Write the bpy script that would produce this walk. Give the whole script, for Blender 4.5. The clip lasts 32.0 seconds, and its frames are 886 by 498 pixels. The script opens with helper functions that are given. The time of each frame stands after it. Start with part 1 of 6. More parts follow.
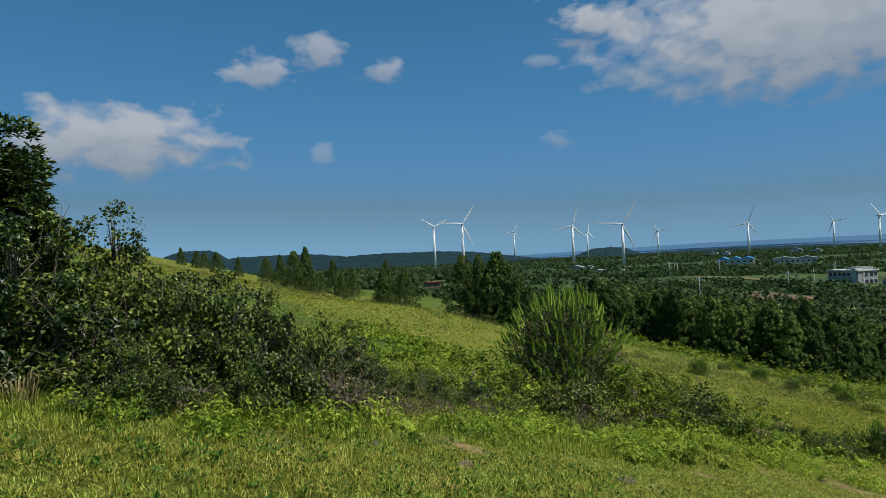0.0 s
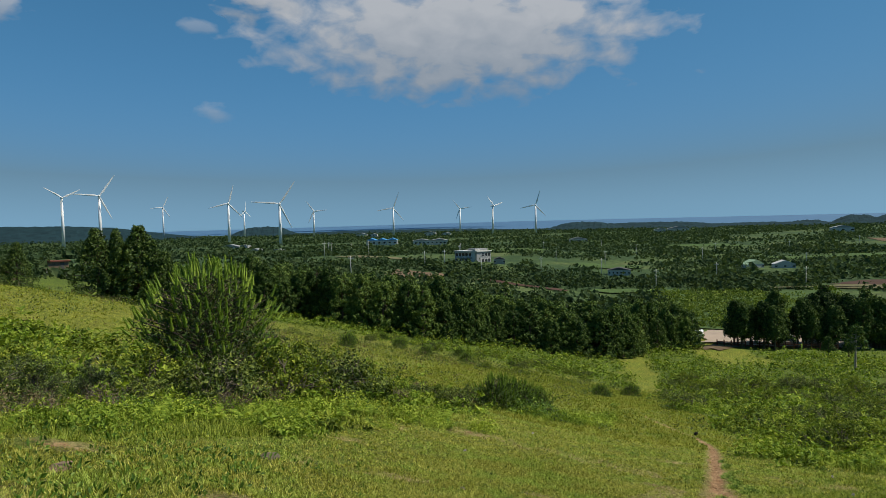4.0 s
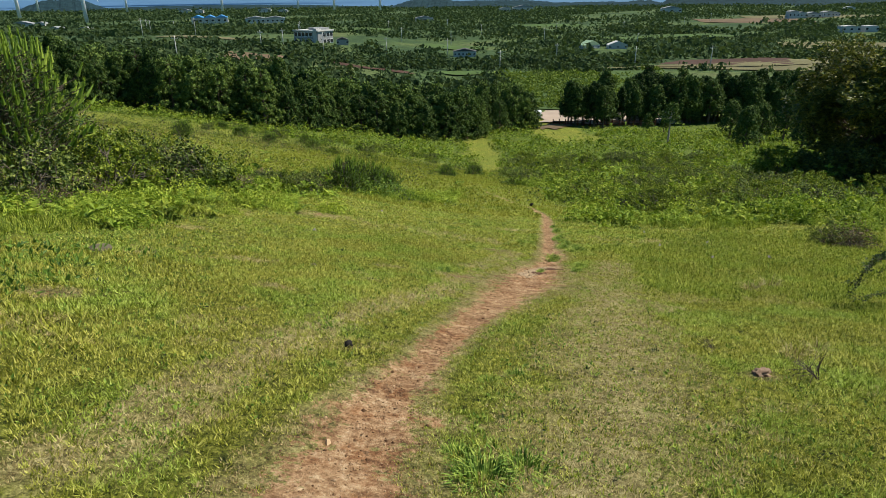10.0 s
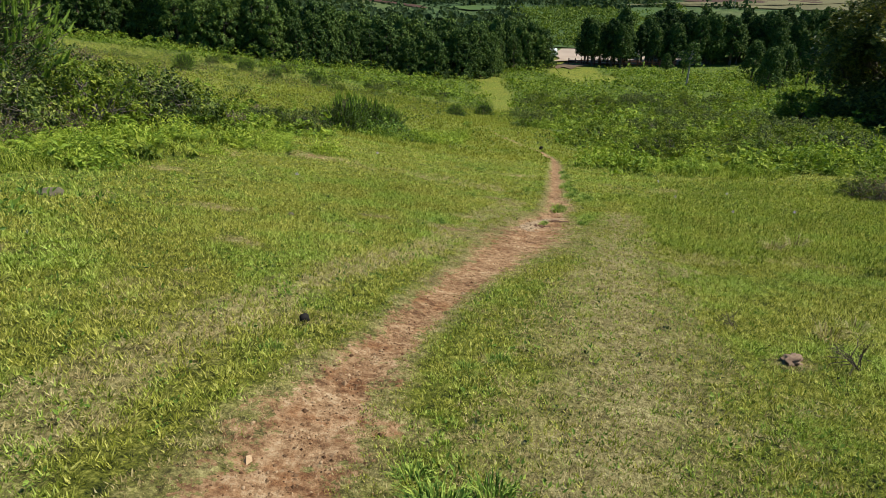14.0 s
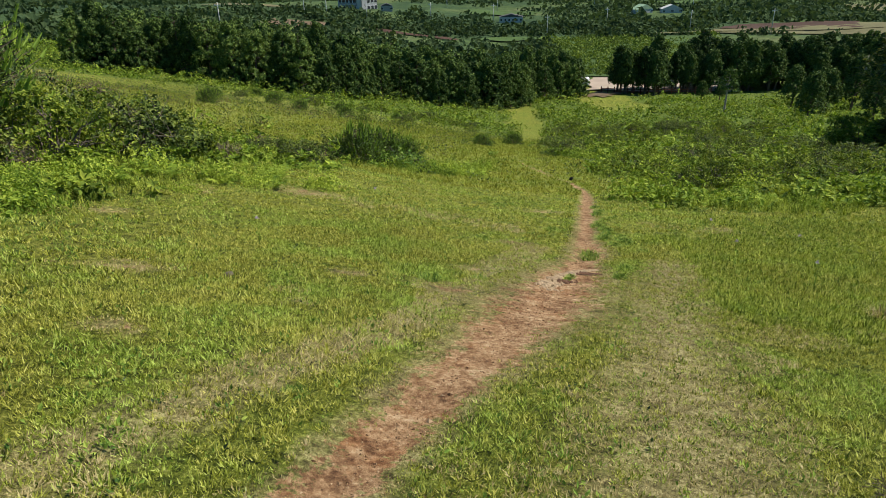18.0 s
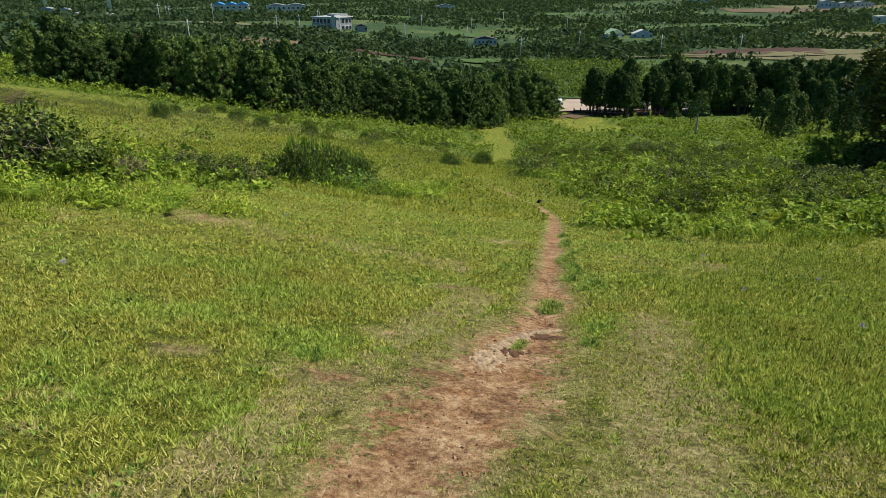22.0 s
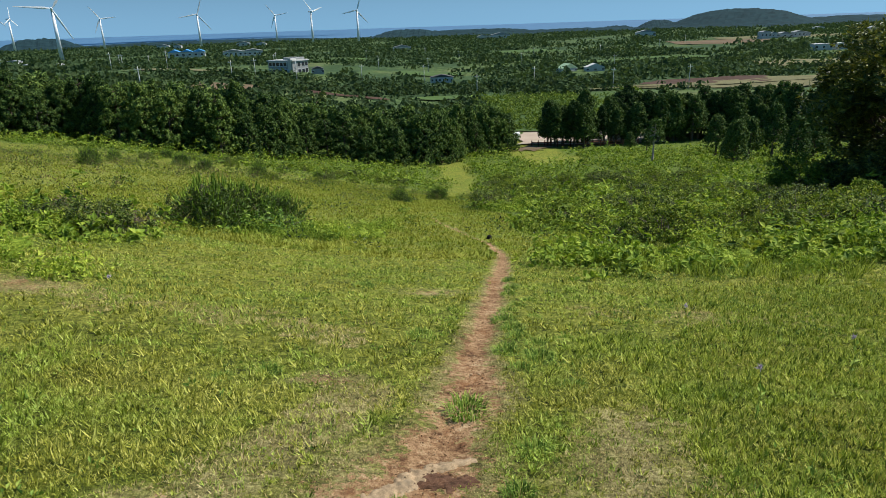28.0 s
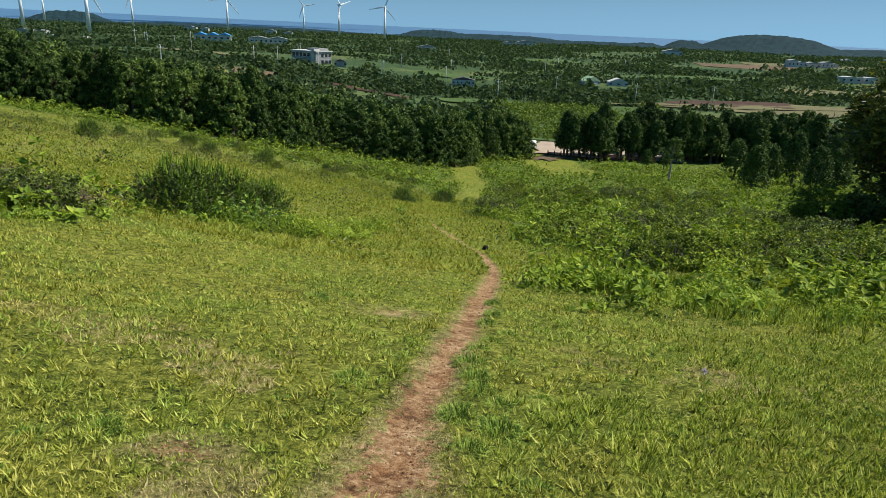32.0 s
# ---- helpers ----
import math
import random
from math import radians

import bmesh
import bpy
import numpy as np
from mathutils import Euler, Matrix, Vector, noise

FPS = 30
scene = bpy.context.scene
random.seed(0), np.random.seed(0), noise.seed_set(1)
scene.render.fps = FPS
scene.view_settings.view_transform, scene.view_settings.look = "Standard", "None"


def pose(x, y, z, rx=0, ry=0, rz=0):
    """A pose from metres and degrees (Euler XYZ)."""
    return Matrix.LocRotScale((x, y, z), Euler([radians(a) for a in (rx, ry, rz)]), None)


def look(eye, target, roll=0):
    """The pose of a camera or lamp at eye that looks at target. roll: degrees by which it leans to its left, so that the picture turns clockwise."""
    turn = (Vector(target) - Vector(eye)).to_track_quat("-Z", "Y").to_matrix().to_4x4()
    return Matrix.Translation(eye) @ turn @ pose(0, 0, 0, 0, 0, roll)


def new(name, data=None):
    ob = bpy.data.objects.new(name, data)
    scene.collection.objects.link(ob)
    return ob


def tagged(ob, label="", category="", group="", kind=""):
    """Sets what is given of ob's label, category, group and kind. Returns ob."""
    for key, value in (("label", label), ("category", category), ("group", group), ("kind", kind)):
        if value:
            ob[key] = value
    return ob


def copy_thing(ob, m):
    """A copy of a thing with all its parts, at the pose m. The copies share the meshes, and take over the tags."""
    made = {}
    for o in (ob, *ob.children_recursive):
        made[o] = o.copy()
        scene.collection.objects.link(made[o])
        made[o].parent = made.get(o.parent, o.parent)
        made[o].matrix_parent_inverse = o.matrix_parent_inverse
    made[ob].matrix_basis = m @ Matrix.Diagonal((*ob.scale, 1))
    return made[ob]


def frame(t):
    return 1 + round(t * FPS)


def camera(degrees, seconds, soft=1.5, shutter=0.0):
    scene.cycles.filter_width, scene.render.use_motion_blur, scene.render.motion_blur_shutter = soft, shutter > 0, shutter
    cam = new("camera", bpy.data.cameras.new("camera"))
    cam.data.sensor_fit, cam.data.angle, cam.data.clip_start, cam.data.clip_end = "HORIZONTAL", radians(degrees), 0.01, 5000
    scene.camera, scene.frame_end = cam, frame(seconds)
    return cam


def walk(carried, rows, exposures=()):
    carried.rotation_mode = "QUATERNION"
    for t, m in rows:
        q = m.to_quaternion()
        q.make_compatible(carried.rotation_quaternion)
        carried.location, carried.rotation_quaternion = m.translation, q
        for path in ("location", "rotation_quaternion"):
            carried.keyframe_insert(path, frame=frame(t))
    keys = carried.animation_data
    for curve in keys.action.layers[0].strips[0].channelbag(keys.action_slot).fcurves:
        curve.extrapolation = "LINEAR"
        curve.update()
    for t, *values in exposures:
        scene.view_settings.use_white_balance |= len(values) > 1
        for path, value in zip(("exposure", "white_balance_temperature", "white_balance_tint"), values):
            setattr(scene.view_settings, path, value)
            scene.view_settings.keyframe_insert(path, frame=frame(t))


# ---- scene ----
cam = camera(68.69, 32.0, 0.8)
PATH = [
    (0, pose(0.346, -1.007, 2.183, 90.53, 2.81, 44.14)),
    (0.5, pose(0.325, -0.940, 2.160, 90.81, 2.64, 39.74)),
    (1, pose(0.295, -0.863, 2.131, 90.53, 1.73, 35.07)),
    (1.5, pose(0.266, -0.785, 2.094, 89.19, 2.08, 32.66)),
    (2, pose(0.249, -0.693, 2.074, 88.69, 2.14, 27.99)),
    (2.5, pose(0.214, -0.621, 2.038, 88.80, 1.37, 23.72)),
    (4.5, pose(-0.016, -0.066, 1.822, 86.84, 2.01, 11.11)),
    (5, pose(-0.024, -0.015, 1.804, 85.28, 2.30, 7.13)),
    (5.5, pose(-0.011, 0.009, 1.790, 85.13, 0.62, 3.21)),
    (6, pose(-0.000, 0.000, 1.770, 84.01, 0.40, 0.60)),
    (6.5, pose(-0.001, 0.012, 1.758, 82.44, 0.57, -0.95)),
    (7, pose(-0.000, 0.013, 1.755, 79.48, 1.46, -1.34)),
    (7.5, pose(0.000, 0.040, 1.740, 77.64, 1.55, -1.62)),
    (8, pose(0.007, 0.037, 1.729, 76.32, 0.34, -1.67)),
    (8.5, pose(0.003, 0.047, 1.714, 73.40, 0.32, -1.48)),
    (9, pose(0.002, 0.077, 1.677, 71.40, 0.67, -1.13)),
    (9.5, pose(-0.001, 0.078, 1.662, 68.92, 0.12, -0.06)),
    (10, pose(-0.003, 0.083, 1.673, 68.67, 0.48, 1.17)),
    (10.5, pose(-0.024, 0.065, 1.696, 68.51, 0.29, 1.45)),
    (11, pose(-0.039, 0.088, 1.714, 68.37, 1.13, 0.54)),
    (11.5, pose(-0.085, 0.143, 1.722, 69.56, 2.10, -0.88)),
    (12, pose(-0.103, 0.178, 1.721, 69.55, 0.59, -2.00)),
    (12.5, pose(-0.022, 0.301, 1.625, 66.64, 2.48, -0.73)),
    (13, pose(0.014, 0.494, 1.564, 64.40, 0.70, 0.46)),
    (13.5, pose(0.083, 0.714, 1.531, 64.88, 1.52, 0.95)),
    (14, pose(0.206, 0.896, 1.481, 63.45, -0.17, 2.43)),
    (14.5, pose(0.258, 1.148, 1.412, 65.98, 0.71, 2.22)),
    (15, pose(0.370, 1.372, 1.348, 67.71, -0.36, 2.92)),
    (15.5, pose(0.424, 1.614, 1.274, 68.33, -0.56, 3.41)),
    (17.5, pose(0.538, 2.612, 0.986, 65.10, 1.32, 4.85)),
    (18, pose(0.534, 2.855, 0.922, 66.10, 1.23, 5.02)),
    (18.5, pose(0.588, 3.209, 0.839, 66.60, 3.60, 4.32)),
    (19, pose(0.683, 3.555, 0.731, 67.26, 1.80, 5.87)),
    (19.5, pose(0.701, 3.835, 0.628, 69.70, 1.63, 5.90)),
    (20, pose(0.772, 4.090, 0.567, 69.68, 2.41, 5.96)),
    (20.5, pose(0.815, 4.320, 0.510, 70.31, 1.23, 6.59)),
    (21, pose(0.838, 4.561, 0.464, 67.37, 1.90, 5.63)),
    (21.5, pose(0.926, 4.775, 0.372, 67.38, 1.36, 6.33)),
    (22, pose(0.962, 5.024, 0.293, 67.84, 0.26, 3.04)),
    (22.5, pose(1.018, 5.275, 0.241, 70.79, 0.34, 1.71)),
    (23, pose(1.080, 5.508, 0.180, 70.85, -0.90, 0.90)),
    (23.5, pose(1.085, 5.735, 0.098, 71.73, -0.43, 0.32)),
    (24, pose(1.135, 5.946, 0.000, 67.60, -0.33, -0.34)),
    (24.5, pose(1.194, 6.171, -0.089, 65.37, -1.42, 0.15)),
    (26.5, pose(1.492, 6.816, -0.253, 64.17, 1.11, -1.41)),
    (27, pose(1.541, 6.962, -0.288, 67.51, 1.02, -1.84)),
    (27.5, pose(1.557, 7.132, -0.325, 73.04, 2.35, -1.24)),
    (28, pose(1.614, 7.307, -0.381, 71.01, 1.77, -0.62)),
    (28.5, pose(1.644, 7.482, -0.428, 70.91, 0.05, -0.48)),
    (29, pose(1.716, 7.655, -0.447, 70.58, 1.69, -1.01)),
    (29.5, pose(1.806, 7.816, -0.496, 68.87, -0.54, 0.93)),
    (30, pose(1.834, 7.991, -0.528, 68.92, 0.03, 0.79)),
    (30.5, pose(1.889, 8.175, -0.566, 69.52, 0.69, 1.27)),
    (31, pose(1.933, 8.373, -0.607, 69.26, 0.05, 2.14)),
    (31.5, pose(1.973, 8.585, -0.649, 70.00, -0.06, 1.07)),
    (32, pose(2.054, 8.777, -0.731, 71.19, -2.48, 1.63)),
]
walk(cam, PATH, [(0, -0.02, 6450, 10), (2.5, 0.0, 6550, 10), (5, 0.06, 6900, 10), (6, 0.1, 7050, 11), (8, 0.1, 7100, 12), (9, 0.1, 7000, 12), (10, 0.44, 6700, 11), (11, 0.4, 6700, 11), (13, 0.44, 6600, 11), (15, 0.4, 6450, 10), (18, 0.4, 6550, 11), (20, 0.38, 6500, 10), (24, 0.38, 6650, 11), (27, 0.4, 6350, 10), (30, 0.42, 6550, 10), (32, 0.42, 6600, 10)])

# ---- world, sun, exposure ----
SUN_EL, SUN_AZ = radians(56), radians(76)      # azimuth clockwise from +y
world = bpy.data.worlds.new("sky")
scene.world = world
world.use_nodes = True
wn = world.node_tree
sky = wn.nodes.new("ShaderNodeTexSky")
sky.sky_type, sky.sun_disc = "NISHITA", False
sky.sun_elevation, sky.sun_rotation = SUN_EL, SUN_AZ
sky.altitude, sky.air_density, sky.dust_density, sky.ozone_density = 600, 1.0, 0.0, 2.0
bw = wn.nodes.new("ShaderNodeRGBToBW")
scaled = wn.nodes.new("ShaderNodeMath")
scaled.operation = "MULTIPLY"
scaled.inputs[1].default_value = 0.125
hue = wn.nodes.new("ShaderNodeValToRGB")
for stop, (place, colour) in zip(hue.color_ramp.elements, ((0.2, (0.140, 0.555, 1.15, 1)), (0.75, (0.143, 0.282, 0.415, 1)))):
    stop.position, stop.color = place, colour
tint = wn.nodes.new("ShaderNodeMix")
tint.data_type, tint.blend_type = "RGBA", "MULTIPLY"
tint.inputs[0].default_value = 1.0
wn.links.new(sky.outputs[0], bw.inputs[0])
wn.links.new(bw.outputs[0], scaled.inputs[0])
wn.links.new(scaled.outputs[0], hue.inputs[0])
wn.links.new(bw.outputs[0], tint.inputs[6])
wn.links.new(hue.outputs[0], tint.inputs[7])
wn.links.new(tint.outputs[2], wn.nodes["Background"].inputs[0])
wn.nodes["Background"].inputs[1].default_value = 0.15
sun = new("sun", bpy.data.lights.new("sun", "SUN"))
sun.data.energy, sun.data.angle, sun.data.color = 4.85, radians(0.53), (1.0, 0.95, 0.84)
sun.matrix_world = look((0, 0, 0), (-math.sin(SUN_AZ) * math.cos(SUN_EL), -math.cos(SUN_AZ) * math.cos(SUN_EL), -math.sin(SUN_EL)))

rng = np.random.default_rng(7)

# ---- the lie of the land ----
PROFILE_Y = (-400, -60, -20, -5, 0, 5, 10, 13.4, 25, 51, 72, 95, 130, 155, 200, 400, 700, 1200, 2000, 2700, 3200, 5200)
PROFILE_Z = (9, 6.5, 3.7, 1.25, 0.08, -1.1, -2.55, -3.25, -6.1, -11.8, -16.7, -20.8, -24.9, -26.3, -27, -29, -29, -29, -33, -38, -46, -70)


def ground_z(x, y):
    """Height of the hillside and of the plain below it; works on arrays."""
    x, y = np.asarray(x, float), np.asarray(y, float)
    d = np.hypot(x, y)
    z = sum(np.interp(y + s * (0.6 + 0.05 * np.abs(y)), PROFILE_Y, PROFILE_Z) for s in (-1, -0.5, 0, 0.5, 1)) / 5
    left = np.maximum(-x, 0)
    z = z + 24 * np.tanh(0.145 * left / 24) / (1 + (d / 450) ** 4)
    z = z - 0.25 * np.tanh(np.maximum(x, 0) / 3) / (1 + (d / 200) ** 2)
    z = z + 0.6 * np.exp(-((x + 42) / 14) ** 2 - ((y - 30) / 11) ** 2) + 1.3 * np.exp(-((x + 26) / 9) ** 2 - ((y - 27) / 8) ** 2)
    z = z + 0.10 * np.sin(x * 0.31 + 1.3) * np.sin(y * 0.23) * np.minimum(1, d / 12) + 0.35 * np.sin(x * 0.071 + y * 0.05) * np.minimum(1, d / 60)
    return z


# ---- the worn path: x, y, half width of the bare soil ----
PATH_LINE = [(-0.75, 0.6, 0.25), (-0.62, 1.6, 0.36), (-0.56, 2.4, 0.36), (-0.53, 2.9, 0.31), (-0.47, 3.35, 0.25), (-0.40, 3.75, 0.22), (-0.25, 4.25, 0.15), (-0.07, 5.05, 0.17),
             (0.30, 6.34, 0.24), (0.72, 7.6, 0.36), (0.93, 8.3, 0.50), (1.15, 9.1, 0.44), (1.42, 10.0, 0.36), (1.62, 10.7, 0.20), (1.80, 11.5, 0.26), (1.85, 12.4, 0.15), (2.08, 14.0, 0.15),
             (2.4, 16.5, 0.15), (2.75, 19.0, 0.15), (2.95, 21.0, 0.10), (2.82, 23.6, 0.07), (2.4, 25.4, 0.06), (1.95, 27.6, 0.09), (1.5, 29.2, 0.06), (1.2, 31.5, 0.04)]
WORN_LINE = [(1.2, 30.0, 0.6), (0.9, 40.0, 0.8), (1.9, 55.0, 0.9), (2.6, 75.0, 1.1), (5.5, 90.0, 1.1), (4.0, 104.0, 1.0)]
DRY_LINE = [(0.25, 1.6, 0.6), (0.7, 2.84, 0.65), (1.15, 3.8, 0.75), (1.5, 5.6, 0.7), (1.9, 7.5, 0.55), (2.35, 9.3, 0.45), (2.75, 10.8, 0.35)]
DRY_SIDE = [(-1.7, 2.4, 0.4), (-1.35, 4.2, 0.4), (-0.9, 5.6, 0.35), (-0.2, 7.2, 0.3), (0.3, 9.4, 0.35), (1.0, 11.2, 0.4)]
BARE_SPOTS = [(0.2, 9.75, 0.24), (0.05, 8.6, 0.42), (-1.0, 8.67, 0.2), (1.42, 15.75, 0.42), (-3.05, 13.95, 0.6), (-2.76, 7.7, 0.3), (-0.14, 3.24, 0.2), (-3.39, 4.9, 0.26), (-6.1, 2.66, 0.34), (-5.75, 5.43, 0.5), (0.75, 11.56, 0.26),
              (2.39, 4.5, 0.15), (-4.6, 10.4, 0.3), (-1.9, 6.2, 0.2)]


def strip(x, y, line):
    """1 on the line's middle, 0 at its half width, falling on outside, at least -3."""
    best = np.full(np.shape(x), -3.0)
    for (ax, ay, aw), (bx, by, bw) in zip(line, line[1:]):
        ux, uy = bx - ax, by - ay
        k = np.clip(((x - ax) * ux + (y - ay) * uy) / (ux * ux + uy * uy), 0, 1)
        best = np.maximum(best, 1 - np.hypot(x - ax - k * ux, y - ay - k * uy) / (aw + k * (bw - aw)))
    return best


def soil(x, y):
    s = strip(x, y, PATH_LINE)
    for bx, by, r in BARE_SPOTS:
        s = np.maximum(s, 0.3 - np.hypot((x - bx) / 1.3, y - by) / (r * 0.48) * 0.5)
    return s


def waves(x, y, seed):
    """Smooth uneven field of about -1 to 1, for patches of growth."""
    r = np.random.default_rng(seed)
    out = 0
    for k in range(7):
        a, f = r.uniform(0, 6.28), 1.55 ** k
        out = out + np.sin((x * np.cos(a) + y * np.sin(a)) * f + r.uniform(0, 6.28) + 0.7 * np.sin((x * np.sin(a) - y * np.cos(a)) * f * 0.6)) / 1.25 ** k
    return out / 3.2


def turf_z(x, y):
    """Height of the ground's surface: the hillside with its small lumps and the trodden path."""
    x, y = np.asarray(x, float), np.asarray(y, float)
    near = np.exp(-(np.hypot(x - 1, y - 8) / 22) ** 2)
    dirt = soil(x, y)
    return ground_z(x, y) + near * (0.02 * waves(x * 2.2, y * 2.2, 5) + 0.008 * waves(x * 7, y * 7, 6)) - 0.03 * np.clip(dirt + 0.3, 0, 1) + near * np.clip(dirt, 0, 1) * 0.016 * waves(x * 11, y * 11, 8)


# ---- building blocks ----
def link_mesh(name, verts, faces, material, parent=None, label="", smooth=False):
    """verts (n, 3) and faces (m, k), all of one size."""
    verts, faces = np.asarray(verts, np.float32), np.asarray(faces, np.int32)
    me = bpy.data.meshes.new(name)
    n, k = faces.shape
    me.vertices.add(len(verts))
    me.vertices.foreach_set("co", verts.ravel())
    me.loops.add(n * k)
    me.loops.foreach_set("vertex_index", faces.ravel())
    me.polygons.add(n)
    me.polygons.foreach_set("loop_start", np.arange(0, n * k, k, dtype=np.int32))
    me.update(calc_edges=True)
    me.polygons.foreach_set("use_smooth", np.full(n, smooth))
    me.materials.append(material)
    ob = new(name, me)
    if parent:
        ob.parent = parent
    if label:
        ob["label"] = label
    return ob


def part(name, bm, material, parent=None, label="", smooth=False):
    """One bmesh as one mesh object, under a thing or a part of it."""
    me = bpy.data.meshes.new(name)
    bmesh.ops.recalc_face_normals(bm, faces=bm.faces)
    bm.to_mesh(me)
    bm.free()
    if smooth:
        me.polygons.foreach_set("use_smooth", [True] * len(me.polygons))
    me.materials.append(material)
    ob = new(name, me)
    if parent:
        ob.parent = parent
    if label:
        ob["label"] = label
    return ob


def thing(name, m, label, category, group=""):
    ob = new(name)
    ob.empty_display_size = 0.1
    ob.matrix_basis = m
    return tagged(ob, label, category, group)


def box(bm, cx, cy, cz, sx, sy, sz, bevel=0.0):
    made = bmesh.ops.create_cube(bm, size=1, matrix=Matrix.Translation((cx, cy, cz)) @ Matrix.Diagonal((sx, sy, sz, 1)))
    if bevel:
        edges = list({e for v in made["verts"] for e in v.link_edges})
        bmesh.ops.bevel(bm, geom=edges, offset=bevel, segments=1, affect="EDGES")
    return bm


def box_part(name, dims, material, parent, label="", bevel=0.0):
    return part(name, box(bmesh.new(), *dims, bevel), material, parent, label)


def rod(bm, a, b, r0, r1, seg=8, cap=True):
    a, b = Vector(a), Vector(b)
    m = Matrix.Translation((a + b) / 2) @ (b - a).to_track_quat("Z", "Y").to_matrix().to_4x4()
    bmesh.ops.create_cone(bm, cap_ends=cap, segments=seg, radius1=r0, radius2=r1, depth=(b - a).length, matrix=m)
    return bm


def tubes(segments, seg=5):
    """Verts and quads of tapered open tubes (a, b, radius a, radius b)."""
    v, f = [], []
    for a, b, r0, r1 in segments:
        a, b = np.array(a, float), np.array(b, float)
        d = (b - a) / max(np.linalg.norm(b - a), 1e-6)
        u = np.cross(d, (0.3, 0.9, 0.2) if abs(d[2]) > 0.8 else (0, 0, 1))
        u /= np.linalg.norm(u)
        w = np.cross(d, u)
        ang = np.arange(seg) * 2 * np.pi / seg
        ring = np.outer(np.cos(ang), u) + np.outer(np.sin(ang), w)
        n = len(v) * 2 * seg
        v.append(np.vstack([a + ring * r0, b + ring * r1]))
        for i in range(seg):
            j = (i + 1) % seg
            f.append((n + i, n + j, n + seg + j, n + seg + i))
    return np.vstack(v), np.array(f)


def unit(v):
    return v / np.maximum(np.linalg.norm(v, axis=-1, keepdims=True), 1e-9)


def leaves(r, pos, out, length, width, droop=0.35, fold=0.25, face=None, loose=0.5):
    """Diamond leaves of two triangles, folded along the rib; pos, out (n, 3)."""
    n = len(pos)
    d = unit(out + r.normal(0, 0.45, (n, 3)) - np.array([0, 0, droop]) * r.random((n, 1)))
    s = unit(np.cross(d, r.normal(0, 1, (n, 3)) * loose + (np.array([0, 0, 1]) if face is None else face)))
    up = np.cross(s, d)
    L = (length * r.uniform(0.65, 1.25, (n, 1)))
    Wd = (width * r.uniform(0.7, 1.2, (n, 1)))
    mid = pos + d * L * 0.45
    v = np.stack([pos, mid + s * Wd / 2 + up * Wd * fold, pos + d * L, mid - s * Wd / 2 + up * Wd * fold], 1).reshape(-1, 3)
    i = np.arange(n)[:, None] * 4
    return v, np.concatenate([i + np.array([[0, 1, 2]]), i + np.array([[0, 2, 3]])])


def needles(r, pos, out, length, width, spread=0.5, face=None):
    """Single slim triangles."""
    n = len(pos)
    d = unit(out + r.normal(0, spread, (n, 3)))
    s = unit(np.cross(d, r.normal(0, 1, (n, 3)) * (1.0 if face is None else 0.35) + (0 if face is None else face)))
    L = length * r.uniform(0.7, 1.2, (n, 1))
    v = np.stack([pos + s * width / 2, pos - s * width / 2, pos + d * L], 1).reshape(-1, 3)
    return v, np.arange(n * 3).reshape(-1, 3)


def joined(*pairs):
    v, f, n = [], [], 0
    for a, b in pairs:
        v.append(a)
        f.append(np.asarray(b) + n)
        n += len(a)
    return np.vstack(v), np.vstack(f)


def tri(quads):
    q = np.asarray(quads)
    return np.concatenate([q[:, [0, 1, 2]], q[:, [0, 2, 3]]])


# ---- materials ----
class Nodes:
    def __init__(self, name):
        self.mat = bpy.data.materials.new(name)
        self.mat.use_nodes = True
        self.tree = self.mat.node_tree
        self.bsdf = self.tree.nodes["Principled BSDF"]

    def add(self, kind, **settings):
        node = self.tree.nodes.new(kind)
        for k, v in settings.items():
            if k in node.inputs:
                node.inputs[k].default_value = v
        return node

    def wire(self, a, b):
        self.tree.links.new(a, b)

    def noise(self, scale, detail=4.0, rough=0.6, vector=None):
        n = self.add("ShaderNodeTexNoise", Scale=scale, Detail=detail, Roughness=rough)
        if vector:
            self.wire(vector, n.inputs["Vector"])
        return n.outputs["Fac"]

    def coords(self):
        return self.add("ShaderNodeTexCoord").outputs["Object"]

    def ramp(self, fac, stops):
        n = self.add("ShaderNodeValToRGB")
        while len(n.color_ramp.elements) < len(stops):
            n.color_ramp.elements.new(0.5)
        for e, (p, c) in zip(n.color_ramp.elements, stops):
            e.position, e.color = p, (*c, 1)
        self.wire(fac, n.inputs[0])
        return n.outputs[0]

    def mix(self, fac, a, b, how="MIX"):
        n = self.add("ShaderNodeMix")
        n.data_type, n.blend_type = "RGBA", how
        for s, v in ((0, fac), (6, a), (7, b)):
            if isinstance(v, (int, float)):
                n.inputs[s].default_value = v
            elif isinstance(v, tuple):
                n.inputs[s].default_value = (*v, 1)
            else:
                self.wire(v, n.inputs[s])
        return n.outputs[2]

    def math(self, op, a, b=0.0, clamp=False):
        n = self.add("ShaderNodeMath")
        n.operation, n.use_clamp = op, clamp
        for s, v in ((0, a), (1, b)):
            if isinstance(v, (int, float)):
                n.inputs[s].default_value = v
            else:
                self.wire(v, n.inputs[s])
        return n.outputs[0]

    def bump(self, height, strength, distance):
        n = self.add("ShaderNodeBump", Strength=strength, Distance=distance)
        self.wire(height, n.inputs["Height"])
        self.wire(n.outputs[0], self.bsdf.inputs["Normal"])

    def attribute(self, name):
        n = self.add("ShaderNodeAttribute")
        n.attribute_name = name
        return n.outputs["Fac"]


